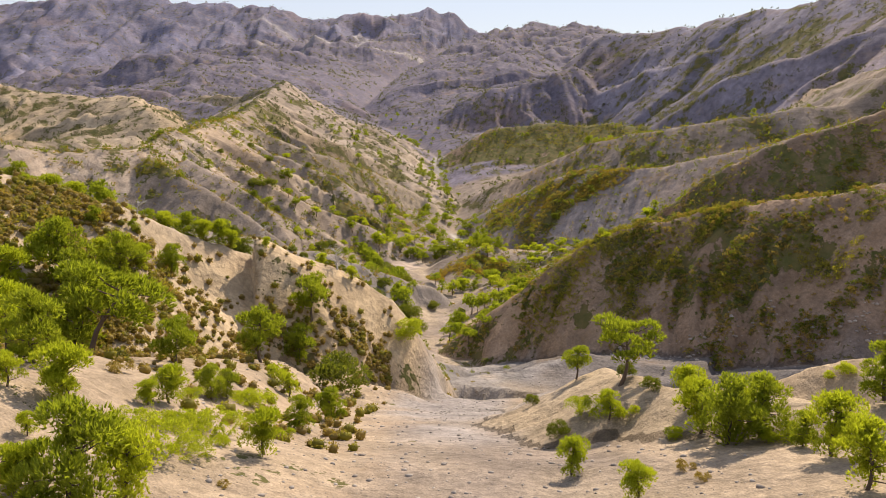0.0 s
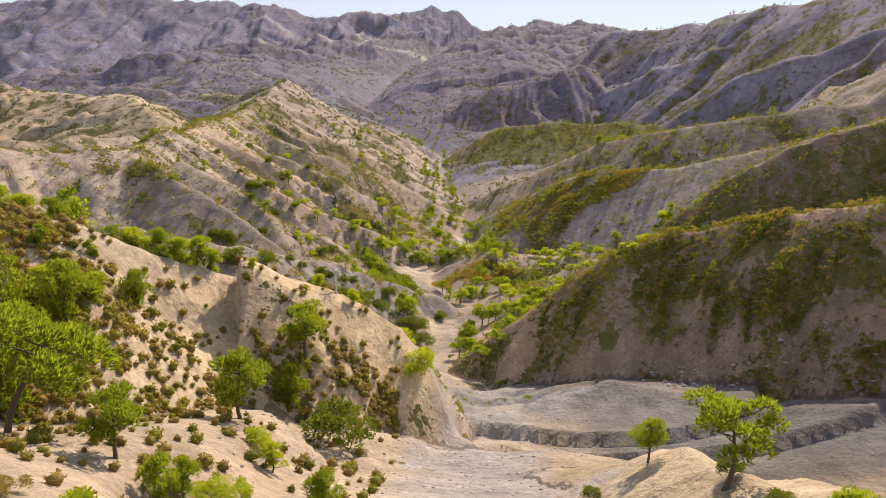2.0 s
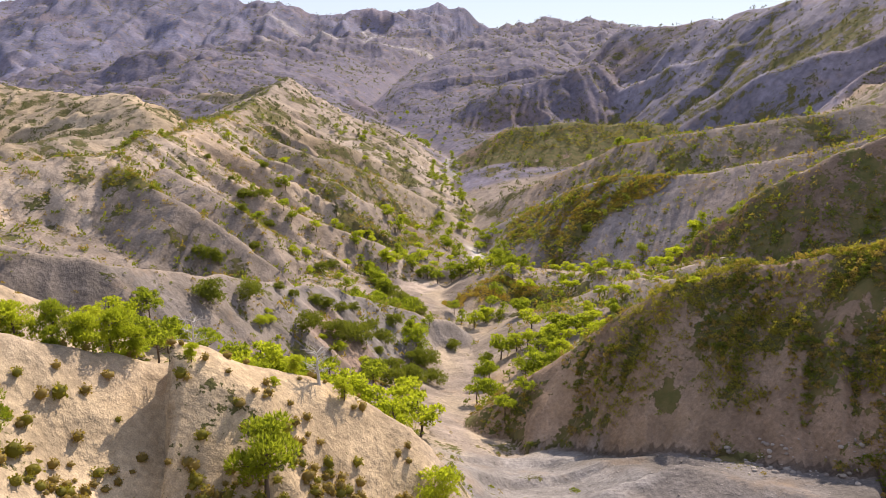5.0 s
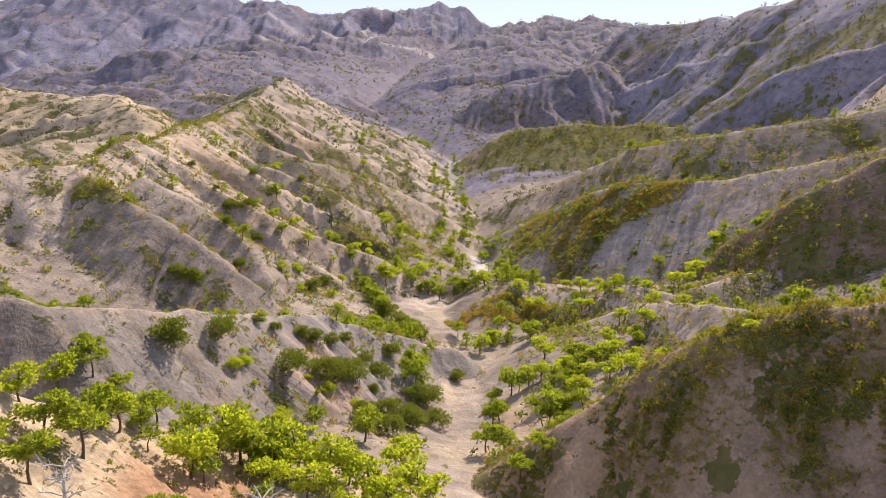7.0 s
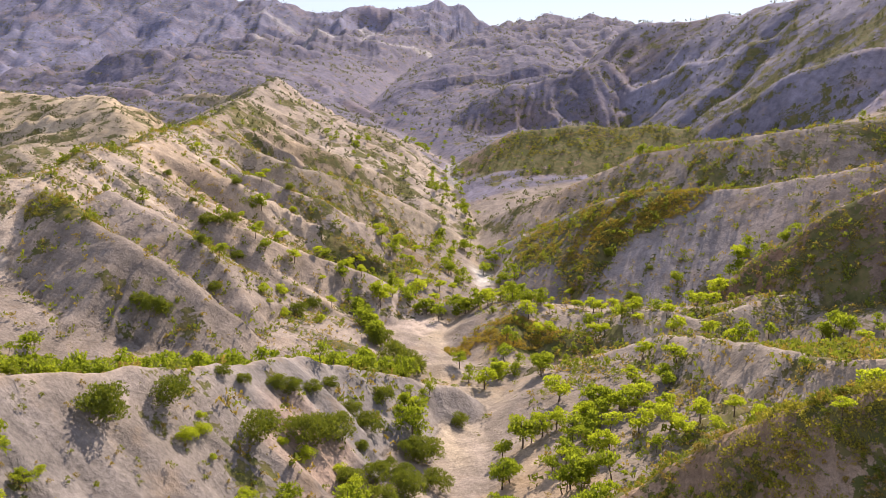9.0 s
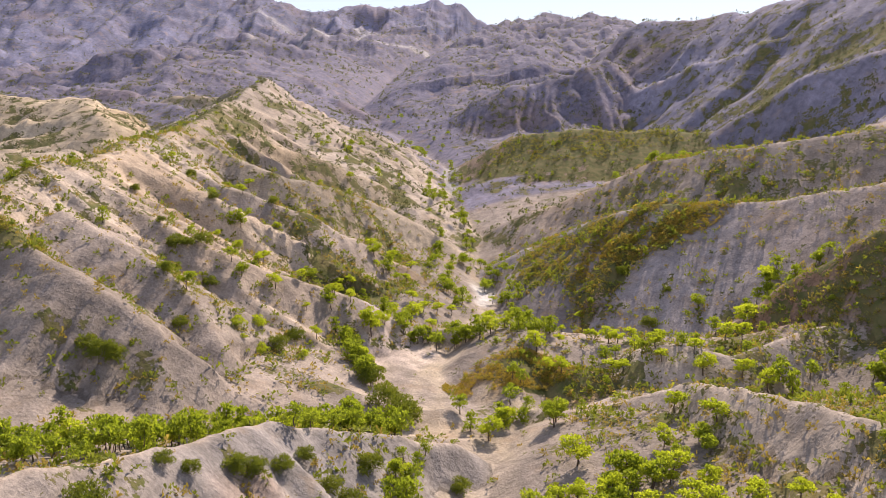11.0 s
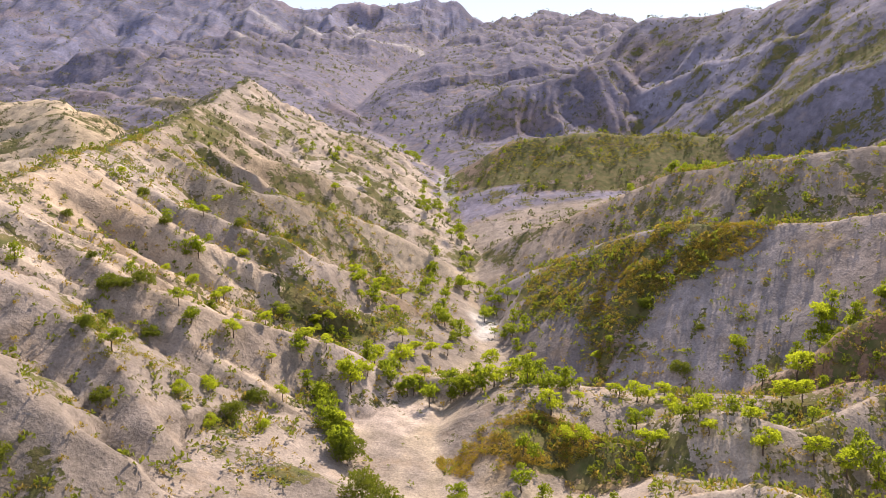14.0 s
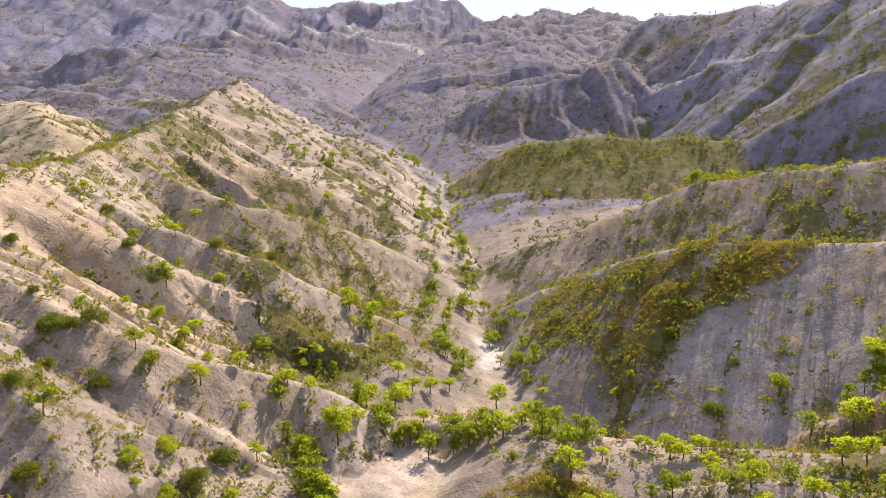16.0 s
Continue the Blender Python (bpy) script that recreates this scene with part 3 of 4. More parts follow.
ground = tagged(new("ground", grid_mesh("ground", X, Y, Z)), "bare grey and tan eroded marl hills cut by gullies", "terrain", kind="structure")
ground.data.materials.append(GROUND)
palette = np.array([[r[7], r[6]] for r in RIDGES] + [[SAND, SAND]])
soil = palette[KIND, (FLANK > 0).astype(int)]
stain = fbm(X / 40, Y / 40, 4, 301)[..., None]
soil = soil * (1 + 0.22 * stain) + np.clip(fbm(X / 70, Y / 70, 3, 311), 0, 1)[..., None] * np.array([0.05, 0.02, -0.01])
bed = (KIND < 0)[..., None]
gravel = np.clip(0.5 + fbm(X / 9, Y / 22, 3, 321), 0, 1)[..., None]
soil = np.where(bed, np.array(GREY) * gravel * 1.1 + np.array(SAND) * (1 - gravel), soil)
floor = (np.clip((np.abs(X - 3) - 3.5) / 5 + 0.5 * fbm(X / 8, Y / 8, 3, 325), 0, 1) * np.clip((104 - Y) / 10, 0, 1))[..., None]
soil = np.where(bed, soil * (1 - 0.9 * floor) + np.array((0.37, 0.29, 0.2)) * (0.9 * floor), soil)
wash = np.clip((X - 12) / 12, 0, 1) * np.clip((175 - Y) / 20, 0, 1) * np.clip((Y - 84) / 14, 0, 1)
soil = np.where(bed, soil * (1 - 0.85 * wash[..., None]) + np.array((0.125, 0.115, 0.108)) * (0.85 * wash * (0.8 + 0.5 * gravel[..., 0]))[..., None], soil)
beyond = (np.clip((WAY - 2.5) / 5, 0, 1) * np.clip((Y - 180) / 60, 0, 1))[..., None] * bed
# far slopes and the upper bed take the haze-tinted rock colour
slope_soil = np.where((Y > 560)[..., None], np.array(HAZE_SLATE), np.array(GREY))
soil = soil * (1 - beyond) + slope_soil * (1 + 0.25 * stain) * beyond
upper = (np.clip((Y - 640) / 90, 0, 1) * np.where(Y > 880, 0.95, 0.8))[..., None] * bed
soil = soil * (1 - upper) + np.array(HAZE_SLATE) * upper
for cx, cy, rx, ry, colour in PATCHES:
    mix = np.clip(1.5 - ((X - cx) / rx) ** 2 - ((Y - cy) / ry) ** 2 + 0.7 * fbm(X / 6, Y / 6, 3, 331), 0, 1)[..., None] * 0.85
    soil = soil * (1 - mix) + np.array(colour) * mix
# Dirt tracks that zigzag over the mountain flank: lines and width.
TRACKS = [[(-412, 2054), (-273, 1965), (-162, 1923), (-92, 1894), (-161, 1760), (-255, 1699), (-271, 1357)], [(-161, 1760), (-75, 1738), (-3, 1789), (41, 1594)]]
for line in TRACKS:
    d = along([(x, y, 0) for x, y in line], X.ravel() + 9 * fbm(X / 60, Y / 60, 2, 341).ravel(), Y.ravel())[0].reshape(X.shape)
    mix = np.clip(2.2 - d / 5.0, 0, 1)[..., None]
    soil = soil * (1 - mix) + np.array((0.4, 0.37, 0.34)) * mix
for _ in range(2):          # soils run into one another
    soil[1:-1, 1:-1] = (soil[1:-1, 1:-1] * 2 + soil[:-2, 1:-1] + soil[2:, 1:-1] + soil[1:-1, :-2] + soil[1:-1, 2:]) / 6
tone = ground.data.attributes.new("soil", "FLOAT_COLOR", "POINT")
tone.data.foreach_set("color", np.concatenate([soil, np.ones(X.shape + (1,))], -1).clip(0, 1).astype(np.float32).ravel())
COVER = cover_at(X, Y, KIND, FLANK, WAY, HOLLOW)
# beyond 760 the green is thinned to stand in for haze
COVER = COVER * np.where(Y < 130, 0.3, 1.0) * np.where(Y > 760, 0.55, 1.0) * np.where(KIND == BROWN_HILL, 0.7, 1.0)
ground.data.attributes.new("flow", "FLOAT_VECTOR", "POINT").data.foreach_set("vector", np.stack([FLOW, np.where(KIND < 0, 6 * Y, WAY), KIND * 37.0], -1).astype(np.float32).ravel())
ground.data.attributes.new("cover", "FLOAT", "POINT").data.foreach_set("value", COVER.astype(np.float32).ravel())


# ---------------------------------------------------------------- plants
rng = np.random.default_rng(7)


def raw(name, verts, tris, materials):
    """A mesh from arrays of corners and triangles."""
    mesh = bpy.data.meshes.new(name)
    verts, tris = np.asarray(verts, np.float32), np.asarray(tris, np.int32)
    mesh.vertices.add(len(verts))
    mesh.vertices.foreach_set("co", verts.ravel())
    mesh.loops.add(tris.size)
    mesh.loops.foreach_set("vertex_index", tris.ravel())
    mesh.polygons.add(len(tris))
    mesh.polygons.foreach_set("loop_start", np.arange(0, tris.size, 3))
    mesh.update()
    for m in materials:
        mesh.materials.append(m)
    return mesh


def unit(a):
    return a / np.maximum(np.linalg.norm(a, axis=-1, keepdims=True), 1e-9)


def tufts(centres, outward, size, blades, spread=0.85, needle=False):
    """Sprays of narrow leaves, or of pointed needles: blades triangles at each centre, leaning outward."""
    n = len(centres)
    way = unit(np.repeat(outward, blades, 0) + spread * rng.normal(size=(n * blades, 3)))
    across = unit(np.cross(way, rng.normal(size=way.shape)))
    base = np.repeat(centres, blades, 0)
    length = np.repeat(size, blades)[:, None] * rng.uniform(0.6, 1.25, (n * blades, 1))
    tip = base + way * length
    if needle:
        wide = across * length * 0.17
        verts = np.stack([base - wide, base + wide, tip], 1).reshape(-1, 3)
        return verts, np.arange(len(verts)).reshape(-1, 3)
    wide = across * length * 0.3
    verts = np.stack([base - 0.25 * way * length, tip + wide, tip - wide], 1).reshape(-1, 3)
    return verts, np.arange(len(verts)).reshape(-1, 3)


def clumps(spots, radii, flat, per, size, blades, needle=False):
    """Foliage round a set of clump centres."""
    way = unit(rng.normal(size=(len(spots) * per, 3)))
    way[:, 2] = np.where(way[:, 2] < -0.35, -way[:, 2], way[:, 2])
    r = np.repeat(radii, per)[:, None] * rng.uniform(0.35, 1.05, (len(way), 1)) ** 0.6
    centre = np.repeat(spots, per, 0) + way * r * np.array([1, 1, flat])
    return tufts(centre, way + np.array([0, 0, 0.9 if needle else 0.45]), np.full(len(way), size), blades, 0.55 if needle else 0.85, needle)


def tube(points, radii, sides=6):
    points = np.asarray(points, float)
    ring = np.linspace(0, 2 * math.pi, sides, endpoint=False)
    verts, tris = [], []
    for k, (p, r) in enumerate(zip(points, radii)):
        ahead = unit((points[min(k + 1, len(points) - 1)] - points[max(k - 1, 0)])[None])[0]
        a = unit(np.cross(ahead, [0.31, 0.9, 0.17])[None])[0]
        b = np.cross(ahead, a)
        verts.append(p + r * (np.cos(ring)[:, None] * a + np.sin(ring)[:, None] * b))
        for j in range(sides if k else 0):
            q, s = (k - 1) * sides + j, (k - 1) * sides + (j + 1) % sides
            tris += [(q, s, s + sides), (q, s + sides, q + sides)]
    return np.concatenate(verts), np.array(tris)


def merged(pieces):
    verts, tris, at = [], [], 0
    for v, t in pieces:
        verts.append(v)
        tris.append(t + at)
        at += len(v)
    return np.concatenate(verts), np.concatenate(tris)


def pine_shape(style, rich, leaf=0.072, limbs=99, blades=3, needle=False):
    """Wood and needles of one pine, about 1 high: 0 umbrella crown, 1 rounded, 2 young and bushy to the ground."""
    lean = rng.normal(size=2) * (0.1, 0.07, 0.02)[style]
    kink = rng.normal(size=2) * 0.04
    s = np.linspace(0, 1, 7)[:, None]
    top = (0.86, 0.84, 0.92)[style]
    stem = np.concatenate([lean * s ** 1.3 + kink * np.sin(s * 5), s * top], 1)
    wood = [tube(stem, np.linspace(0.034, 0.01, 7), 6 if limbs > 9 else 4)]
    low = (0.5, 0.34, 0.08)[style]
    spots, radii = [], []
    for k in range((12, 14, 15)[style]):
        f = rng.uniform(low, 0.97)
        root = np.array([np.interp(f, s[:, 0], stem[:, i]) for i in range(3)])
        rim = (0.36 * (0.45 + 0.75 * f), 0.3 * math.sin(math.pi * (0.12 + 0.8 * (f - low) / (1 - low))) + 0.06, 0.36 * math.sin(math.pi * (0.22 + 0.72 * f)) + 0.02)[style]
        turn = 2.4 * k + rng.uniform(-0.5, 0.5)
        reach = rim * rng.uniform(0.55, 1.1)
        end = root + np.array([math.cos(turn) * reach, math.sin(turn) * reach, rng.uniform(0.02, 0.13)])
        mid = (root + end) / 2 - np.array([0, 0, 0.02])
        if k < limbs:
            wood.append(tube([root, mid, end], [0.013, 0.009, 0.004], 4))
        spots.append(end)
        radii.append(rng.uniform(0.14, 0.21) * (1.0, 1.05, 1.1)[style])
    spots.append(stem[-1] + np.array([0, 0, 0.03]))
    radii.append(0.15)
    if style == 2:
        for f in np.linspace(0.12, 0.8, 6):
            spots.append(np.array([0, 0, f]) + rng.normal(size=3) * 0.05)
            radii.append(0.2 * (1.1 - f))
    leaves = clumps(np.array(spots), np.array(radii), (0.55, 0.8, 0.95)[style], rich, leaf, blades, needle)
    return merged(wood), leaves


def shrub_shape(wide, rich, blades=3, n=11, leaf=0.1):
    """Leaves of one rounded shrub, about 1 high."""
    turn, r = rng.uniform(0, 6.28, n), wide * np.sqrt(rng.uniform(0, 1, n))
    spots = np.stack([np.cos(turn) * r, np.sin(turn) * r, rng.uniform(0.2, 0.8, n) * (1 - 0.35 * (r / wide) ** 2)], 1)
    return clumps(spots, rng.uniform(0.2, 0.34, n), 0.8, rich, leaf, blades)


def heath_shape():
    """A compact rounded heath bush: a lumpy cushion with sprigs all over it."""
    bm = bmesh.new()
    bmesh.ops.create_icosphere(bm, subdivisions=1, radius=0.42)
    body = np.array([v.co[:] for v in bm.verts])
    bm.verts.index_update()
    tris = np.array([[v.index for v in f.verts] for f in bm.faces])
    bm.free()
    body *= rng.uniform(0.75, 1.15, (len(body), 1)) * np.array([rng.uniform(0.8, 1.2), 1.0, 0.8])
    out = unit(rng.normal(size=(26, 3)) + np.array([0, 0, 0.4]))
    sprigs = tufts(out * 0.36 * np.array([1, 1, 0.8]), out, np.full(26, 0.17), 2, 0.6)
    v, t = merged([(body, tris), sprigs])
    return v + np.array([0, 0, 0.26]), t


pine_kinds = []
for style, rich, needles in ((0, 36, PINE), (0, 36, BRIGHT_LEAF), (1, 36, PINE), (1, 36, BRIGHT_LEAF), (2, 36, BRIGHT_LEAF), (2, 42, PINE)):
    wood, leaves = pine_shape(style, rich)
    pine_kinds.append((raw("trunk", *wood, [BARK]), raw("crown", *leaves, [needles])))
near_kinds = []
for style, needles in ((0, PINE), (0, BRIGHT_LEAF), (1, PINE), (1, BRIGHT_LEAF), (2, BRIGHT_LEAF), (2, PINE)):
    wood, leaves = pine_shape(style, 125, 0.06, 99, 4, True)
    near_kinds.append((raw("trunk", *wood, [BARK]), raw("crown", *leaves, [needles])))
PINE_LABELS = ("umbrella pine with a flat green crown on a dark leaning trunk", "umbrella pine with a bright green flat crown on bare soil",
               "rounded green pine on a thin dark trunk", "rounded bright green pine on an eroded slope",
               "young bushy pine with bright green needles to the ground", "young bushy dark green pine on marl")
shrub_kinds = [raw("shrub", *shrub_shape(w, r + 34, 3, 18, 0.055) if w < 1 else shrub_shape(w, 60, 3, 44, 0.06), [m]) for w, r, m in ((0.42, 46, DARK_LEAF), (0.5, 46, BRIGHT_LEAF), (1.25, 56, BRIGHT_LEAF), (0.6, 34, DRY_LEAF), (0.48, 46, DARK_LEAF))]
SHRUB_LABELS = ("round dark green shrub on bare soil", "bright green bushy shrub on sandy ground", "low spreading bright green shrub on pale ground",
                "small dry brownish shrub on tan soil", "dense dark green bush on the grey slope")


def ground_at(x, y):
    return terrain(np.array([float(x)]), np.array([float(y)]))[0][0]


def pine(kind, x, y, high, lean=(0, 0), turn=None):
    thing = tagged(new("pine_tree"), PINE_LABELS[kind], "tree", "pines of the valley")
    for mesh, name in zip((near_kinds if y < 112 else pine_kinds)[kind], ("trunk", "crown")):
        new(name, mesh).parent = thing
    turn = rng.uniform(0, 360) if turn is None else turn
    thing.matrix_world = pose(x, y, ground_at(x, y) - 0.03 * high, lean[0], lean[1], 0) @ pose(0, 0, 0, 0, 0, turn) @ Matrix.Scale(high, 4)
    return thing


def shrub(kind, x, y, high):
    thing = tagged(new("shrub", shrub_kinds[kind]), SHRUB_LABELS[kind], "shrub", "shrubs of the valley")
    thing.matrix_world = pose(x, y, ground_at(x, y) - 0.08 * high, 0, 0, rng.uniform(0, 360)) @ Matrix.Scale(high, 4)
    return thing


# Single trees and bushes: kind (P pine, S shrub), place and height.
LOW_SHRUBS = [
    ("S2", -12.7, 56.5, 1.4), ("S2", -11.3, 39.5, 1.4), ("S2", -10.4, 33.1, 1), ("S2", -12, 31.5, 1.6), ("S2", -14.2, 45, 0.8), ("S2", -13.7, 33.9, 1.1),
    ("S2", -12.7, 37.2, 1.1), ("S2", -13.4, 55.8, 1), ("P5", -11.6, 24.3, 3.7), ("P4", -10.4, 25.8, 2.6), ("P4", -13.5, 24.3, 1.8), ("P5", -13.3, 25.1, 1.6),
]
HILL_FOOT = [
    ("P5", -28.4, 63.1, 7), ("P5", -20.1, 39.1, 3.6), ("P4", -24.3, 44.3, 3.9), ("P4", -17.8, 32.2, 1.5), ("P4", -15.9, 33.4, 2.9), ("P2", -17.9, 54.9, 3.9),
    ("P4", -14.7, 40, 1.4), ("P4", -14.2, 41.9, 2.1), ("P5", -15, 53, 2.4), ("P5", -14.3, 54.7, 2.1), ("P2", -16.1, 75.2, 5.5), ("P5", -14.4, 88.1, 4.2),
    ("S1", -13.4, 69.1, 1.9), ("P2", -13.4, 92.2, 5.8), ("S4", -8.9, 83.2, 5.3), ("S1", -1.7, 101.4, 3.7), ("P4", -11.7, 65.8, 2), ("P4", -7.7, 35.9, 2.3),
    ("P5", -8.4, 51.1, 2.3), ("P5", -7.3, 59.7, 2.7), ("P4", -15.3, 28.8, 0.9), ("S3", -8.2, 30.2, 0.4), ("P5", -33.4, 71.3, 5.9), ("P5", -29.3, 74.2, 4.5),
    ("P5", -27.8, 85, 3.3), ("P4", -28.7, 78.4, 2.7), ("P4", -35.7, 66.6, 4), ("P5", -35.4, 83.5, 1.8), ("P5", -31.8, 85.4, 1.4), ("P4", -36, 72.4, 3),
    ("P5", -29.8, 68.3, 4.5), ("P5", -32.8, 62, 3.8), ("P4", -31.5, 76.3, 2.7), ("S1", -8.6, 48.4, 0.6), ("S3", -17.9, 44.6, 1), ("S1", -9.7, 35.9, 0.7),
]
EAST_FOREGROUND = [
    ("P0", 13.6, 49.9, 4.5), ("P4", 15.2, 41.6, 2.3), ("P5", 15.1, 35.5, 3.3), ("P5", 17, 36, 3.1), ("P4", 14.9, 38.5, 2.8), ("S1", 13.7, 39.1, 0.9),
    ("P4", 7.4, 35.2, 1.8), ("P4", 8.9, 29.4, 1.7), ("P4", 11.5, 44.4, 1.7), ("S1", 13, 44.3, 0.7), ("S2", 10.6, 46.1, 1.1), ("S0", 8.5, 56.1, 1),
    ("S0", 8.5, 44.6, 1.3), ("S1", 16.8, 34.6, 0.8), ("S2", 17.9, 34.6, 0.9), ("P4", 17.9, 31.1, 2.7), ("P4", 16.7, 26.5, 2.6), ("S1", 26, 44.4, 1),
    ("S1", 25.2, 44.9, 0.6), ("S3", 12, 32.5, 0.6), ("S3", 12.1, 30.6, 0.5), ("S0", 14.5, 46.1, 1.1), ("S1", 12.1, 44.3, 0.8), ("P5", 17.7, 33.2, 1.6),
    ("S0", 14.3, 50.8, 1.2), ("P4", 16.5, 37.3, 2.3), ("P2", 12.3, 58, 2.6), ("P5", 22.6, 35.2, 2.7),
]
WEST_PINES = [
    ("P3", -42.1, 136.2, 3.9), ("P3", -49.2, 158.2, 4.7), ("P1", -42.3, 131.1, 3.3), ("P1", -35.6, 142.8, 4.7), ("P1", -44.7, 158.5, 3.2), ("P0", -34.1, 149.6, 4.7),
    ("P3", -28.3, 143.1, 6), ("P3", -27.4, 150.8, 7.2), ("P3", -26, 155, 6.4), ("P3", -21.8, 154.1, 5.7), ("P3", -19.5, 158, 7.4), ("P3", -15.7, 157.9, 7.1),
    ("P2", -13.4, 161.1, 5.2), ("P3", -9.8, 155.1, 7.2), ("P1", -6.6, 170.4, 7.9), ("P3", -3.8, 161.5, 7.7), ("P3", -7.3, 150.5, 6.1), ("P0", -38, 132.6, 5.1),
    ("P0", -35.7, 134.6, 5.6), ("P0", -37.9, 122, 4.9), ("P0", -35.8, 125.3, 4.5), ("P4", -19.6, 96.9, 1.4), ("P0", -46.7, 162.1, 4.9), ("P0", -47.8, 164.2, 3.7),
    ("P4", -14.3, 100, 0.9), ("P3", -12.7, 144.8, 4.1), ("P2", -21.8, 186.4, 4.3), ("P2", -13.6, 188, 6.1), ("P0", -43.9, 163.6, 2.5), ("S1", -34.4, 185.9, 2.6),
    ("S1", -26.6, 182.5, 2.7), ("S0", -10.2, 198.5, 5.1), ("S0", -14.8, 201.8, 4.3), ("S0", -6.1, 208.7, 5.4), ("P1", -16.7, 149.3, 5),
]
GREY_SLOPE = [
    ("S0", -41.9, 178.1, 5.8), ("S4", -37.4, 188.4, 4.7), ("S1", -33.4, 188.8, 2.3), ("S1", -34.2, 191.1, 1.3), ("S4", -27, 194.8, 5.6), ("S1", -21.6, 201.1, 3.2),
    ("S4", -22.4, 203.5, 5), ("S4", -20.3, 207.8, 6), ("S4", -17.6, 212.2, 5), ("S4", -13.4, 224.9, 4.7), ("S0", -11.6, 235.7, 3.9), ("S4", -5.5, 224.9, 4.7),
    ("S4", -2.9, 225.4, 5.6), ("S0", 4.4, 247, 3.7), ("S4", -0.9, 215.9, 4.8), ("S4", -6.3, 214.8, 4.1), ("S4", -11, 208.3, 3.9), ("S1", -16.1, 203.9, 3),
    ("P4", -13.8, 196.7, 4), ("S1", -26.6, 184.7, 2.2), ("S1", -31.3, 186.3, 1), ("S1", -43.5, 165.8, 1.2), ("S0", -31.8, 205.9, 2.3), ("S0", -28, 213.1, 3.5),
    ("S0", -25.4, 214.2, 3.2), ("S0", -23, 220.1, 3.2), ("S0", -20.9, 227, 3), ("S0", -34.3, 203.7, 2.4), ("S4", -16.6, 225.5, 3.3), ("S4", -9.3, 214.7, 3.1),
    ("S0", -14.2, 215.8, 2.4), ("S1", -24.9, 200.5, 1.7),
]
CREST_PINES = [
    ("P5", -46, 89.5, 3.6), ("P4", -43.4, 91, 3.7), ("P4", -40.6, 91, 3.3), ("P5", -38.2, 92, 3.9), ("P4", -35.8, 93.2, 3.4), ("P5", -33.4, 94.6, 3.7), ("P4", -31.4, 95.4, 3.4),
    ("P5", -29.4, 97, 3.6), ("P4", -27.6, 97.4, 2.8), ("P4", -26, 99, 3.3), ("P4", -24.6, 99.4, 2.3), ("P0", -18.2, 107, 3.4), ("P4", -13.6, 104.6, 1.8), ("P4", -9.4, 103.6, 1.8),
]
BANK_GROVE = [
    ("P0", 7.9, 199.7, 5.5), ("P2", 10.9, 197.9, 5.6), ("P0", 11.3, 175.5, 4.8), ("P2", 10.4, 214.6, 5.9), ("P2", 15.6, 228.4, 6.7),
    ("P3", 19.7, 230.5, 4.8), ("P3", 25.2, 244.6, 6.1), ("P0", 24.1, 222.5, 5.5), ("P3", 27.7, 229.1, 5.1), ("P0", 14.8, 175.2, 3.8),
    ("P0", 24.1, 206.9, 5), ("P3", 31.6, 235.2, 4.8), ("P3", 34.5, 230.3, 4.7), ("P1", 38.4, 231.2, 4.8), ("P1", 38.4, 222.1, 3.9),
    ("P3", 41.7, 224.5, 3.7), ("P2", 26.1, 272.2, 5.8), ("P1", 28.9, 214.5, 4.3),
]
BANK_ROW = [
    ("P3", 22.7, 231.8, 4.9), ("P1", 27.3, 229.5, 4.5), ("P1", 31.2, 222.3, 4.2), ("P3", 35.2, 218.1, 5), ("P3", 39.9, 215.7, 4.9),
    ("P1", 44.8, 214.7, 4.3), ("P1", 49.3, 211.7, 3.9), ("P3", 51.4, 205.2, 3.7), ("P3", 55.1, 200.2, 4), ("P1", 40, 163, 2.4),
    ("P0", 17.4, 229.3, 3.7), ("P1", 21.5, 215.2, 3.5), ("P0", 22.4, 205, 3.4), ("P2", 11.7, 227.1, 4), ("P2", 11.9, 216.2, 4.6),
    ("P3", 27.4, 215, 4.4), ("P3", 40.7, 210.9, 4.2), ("P1", 45.2, 208.2, 3.3),
]
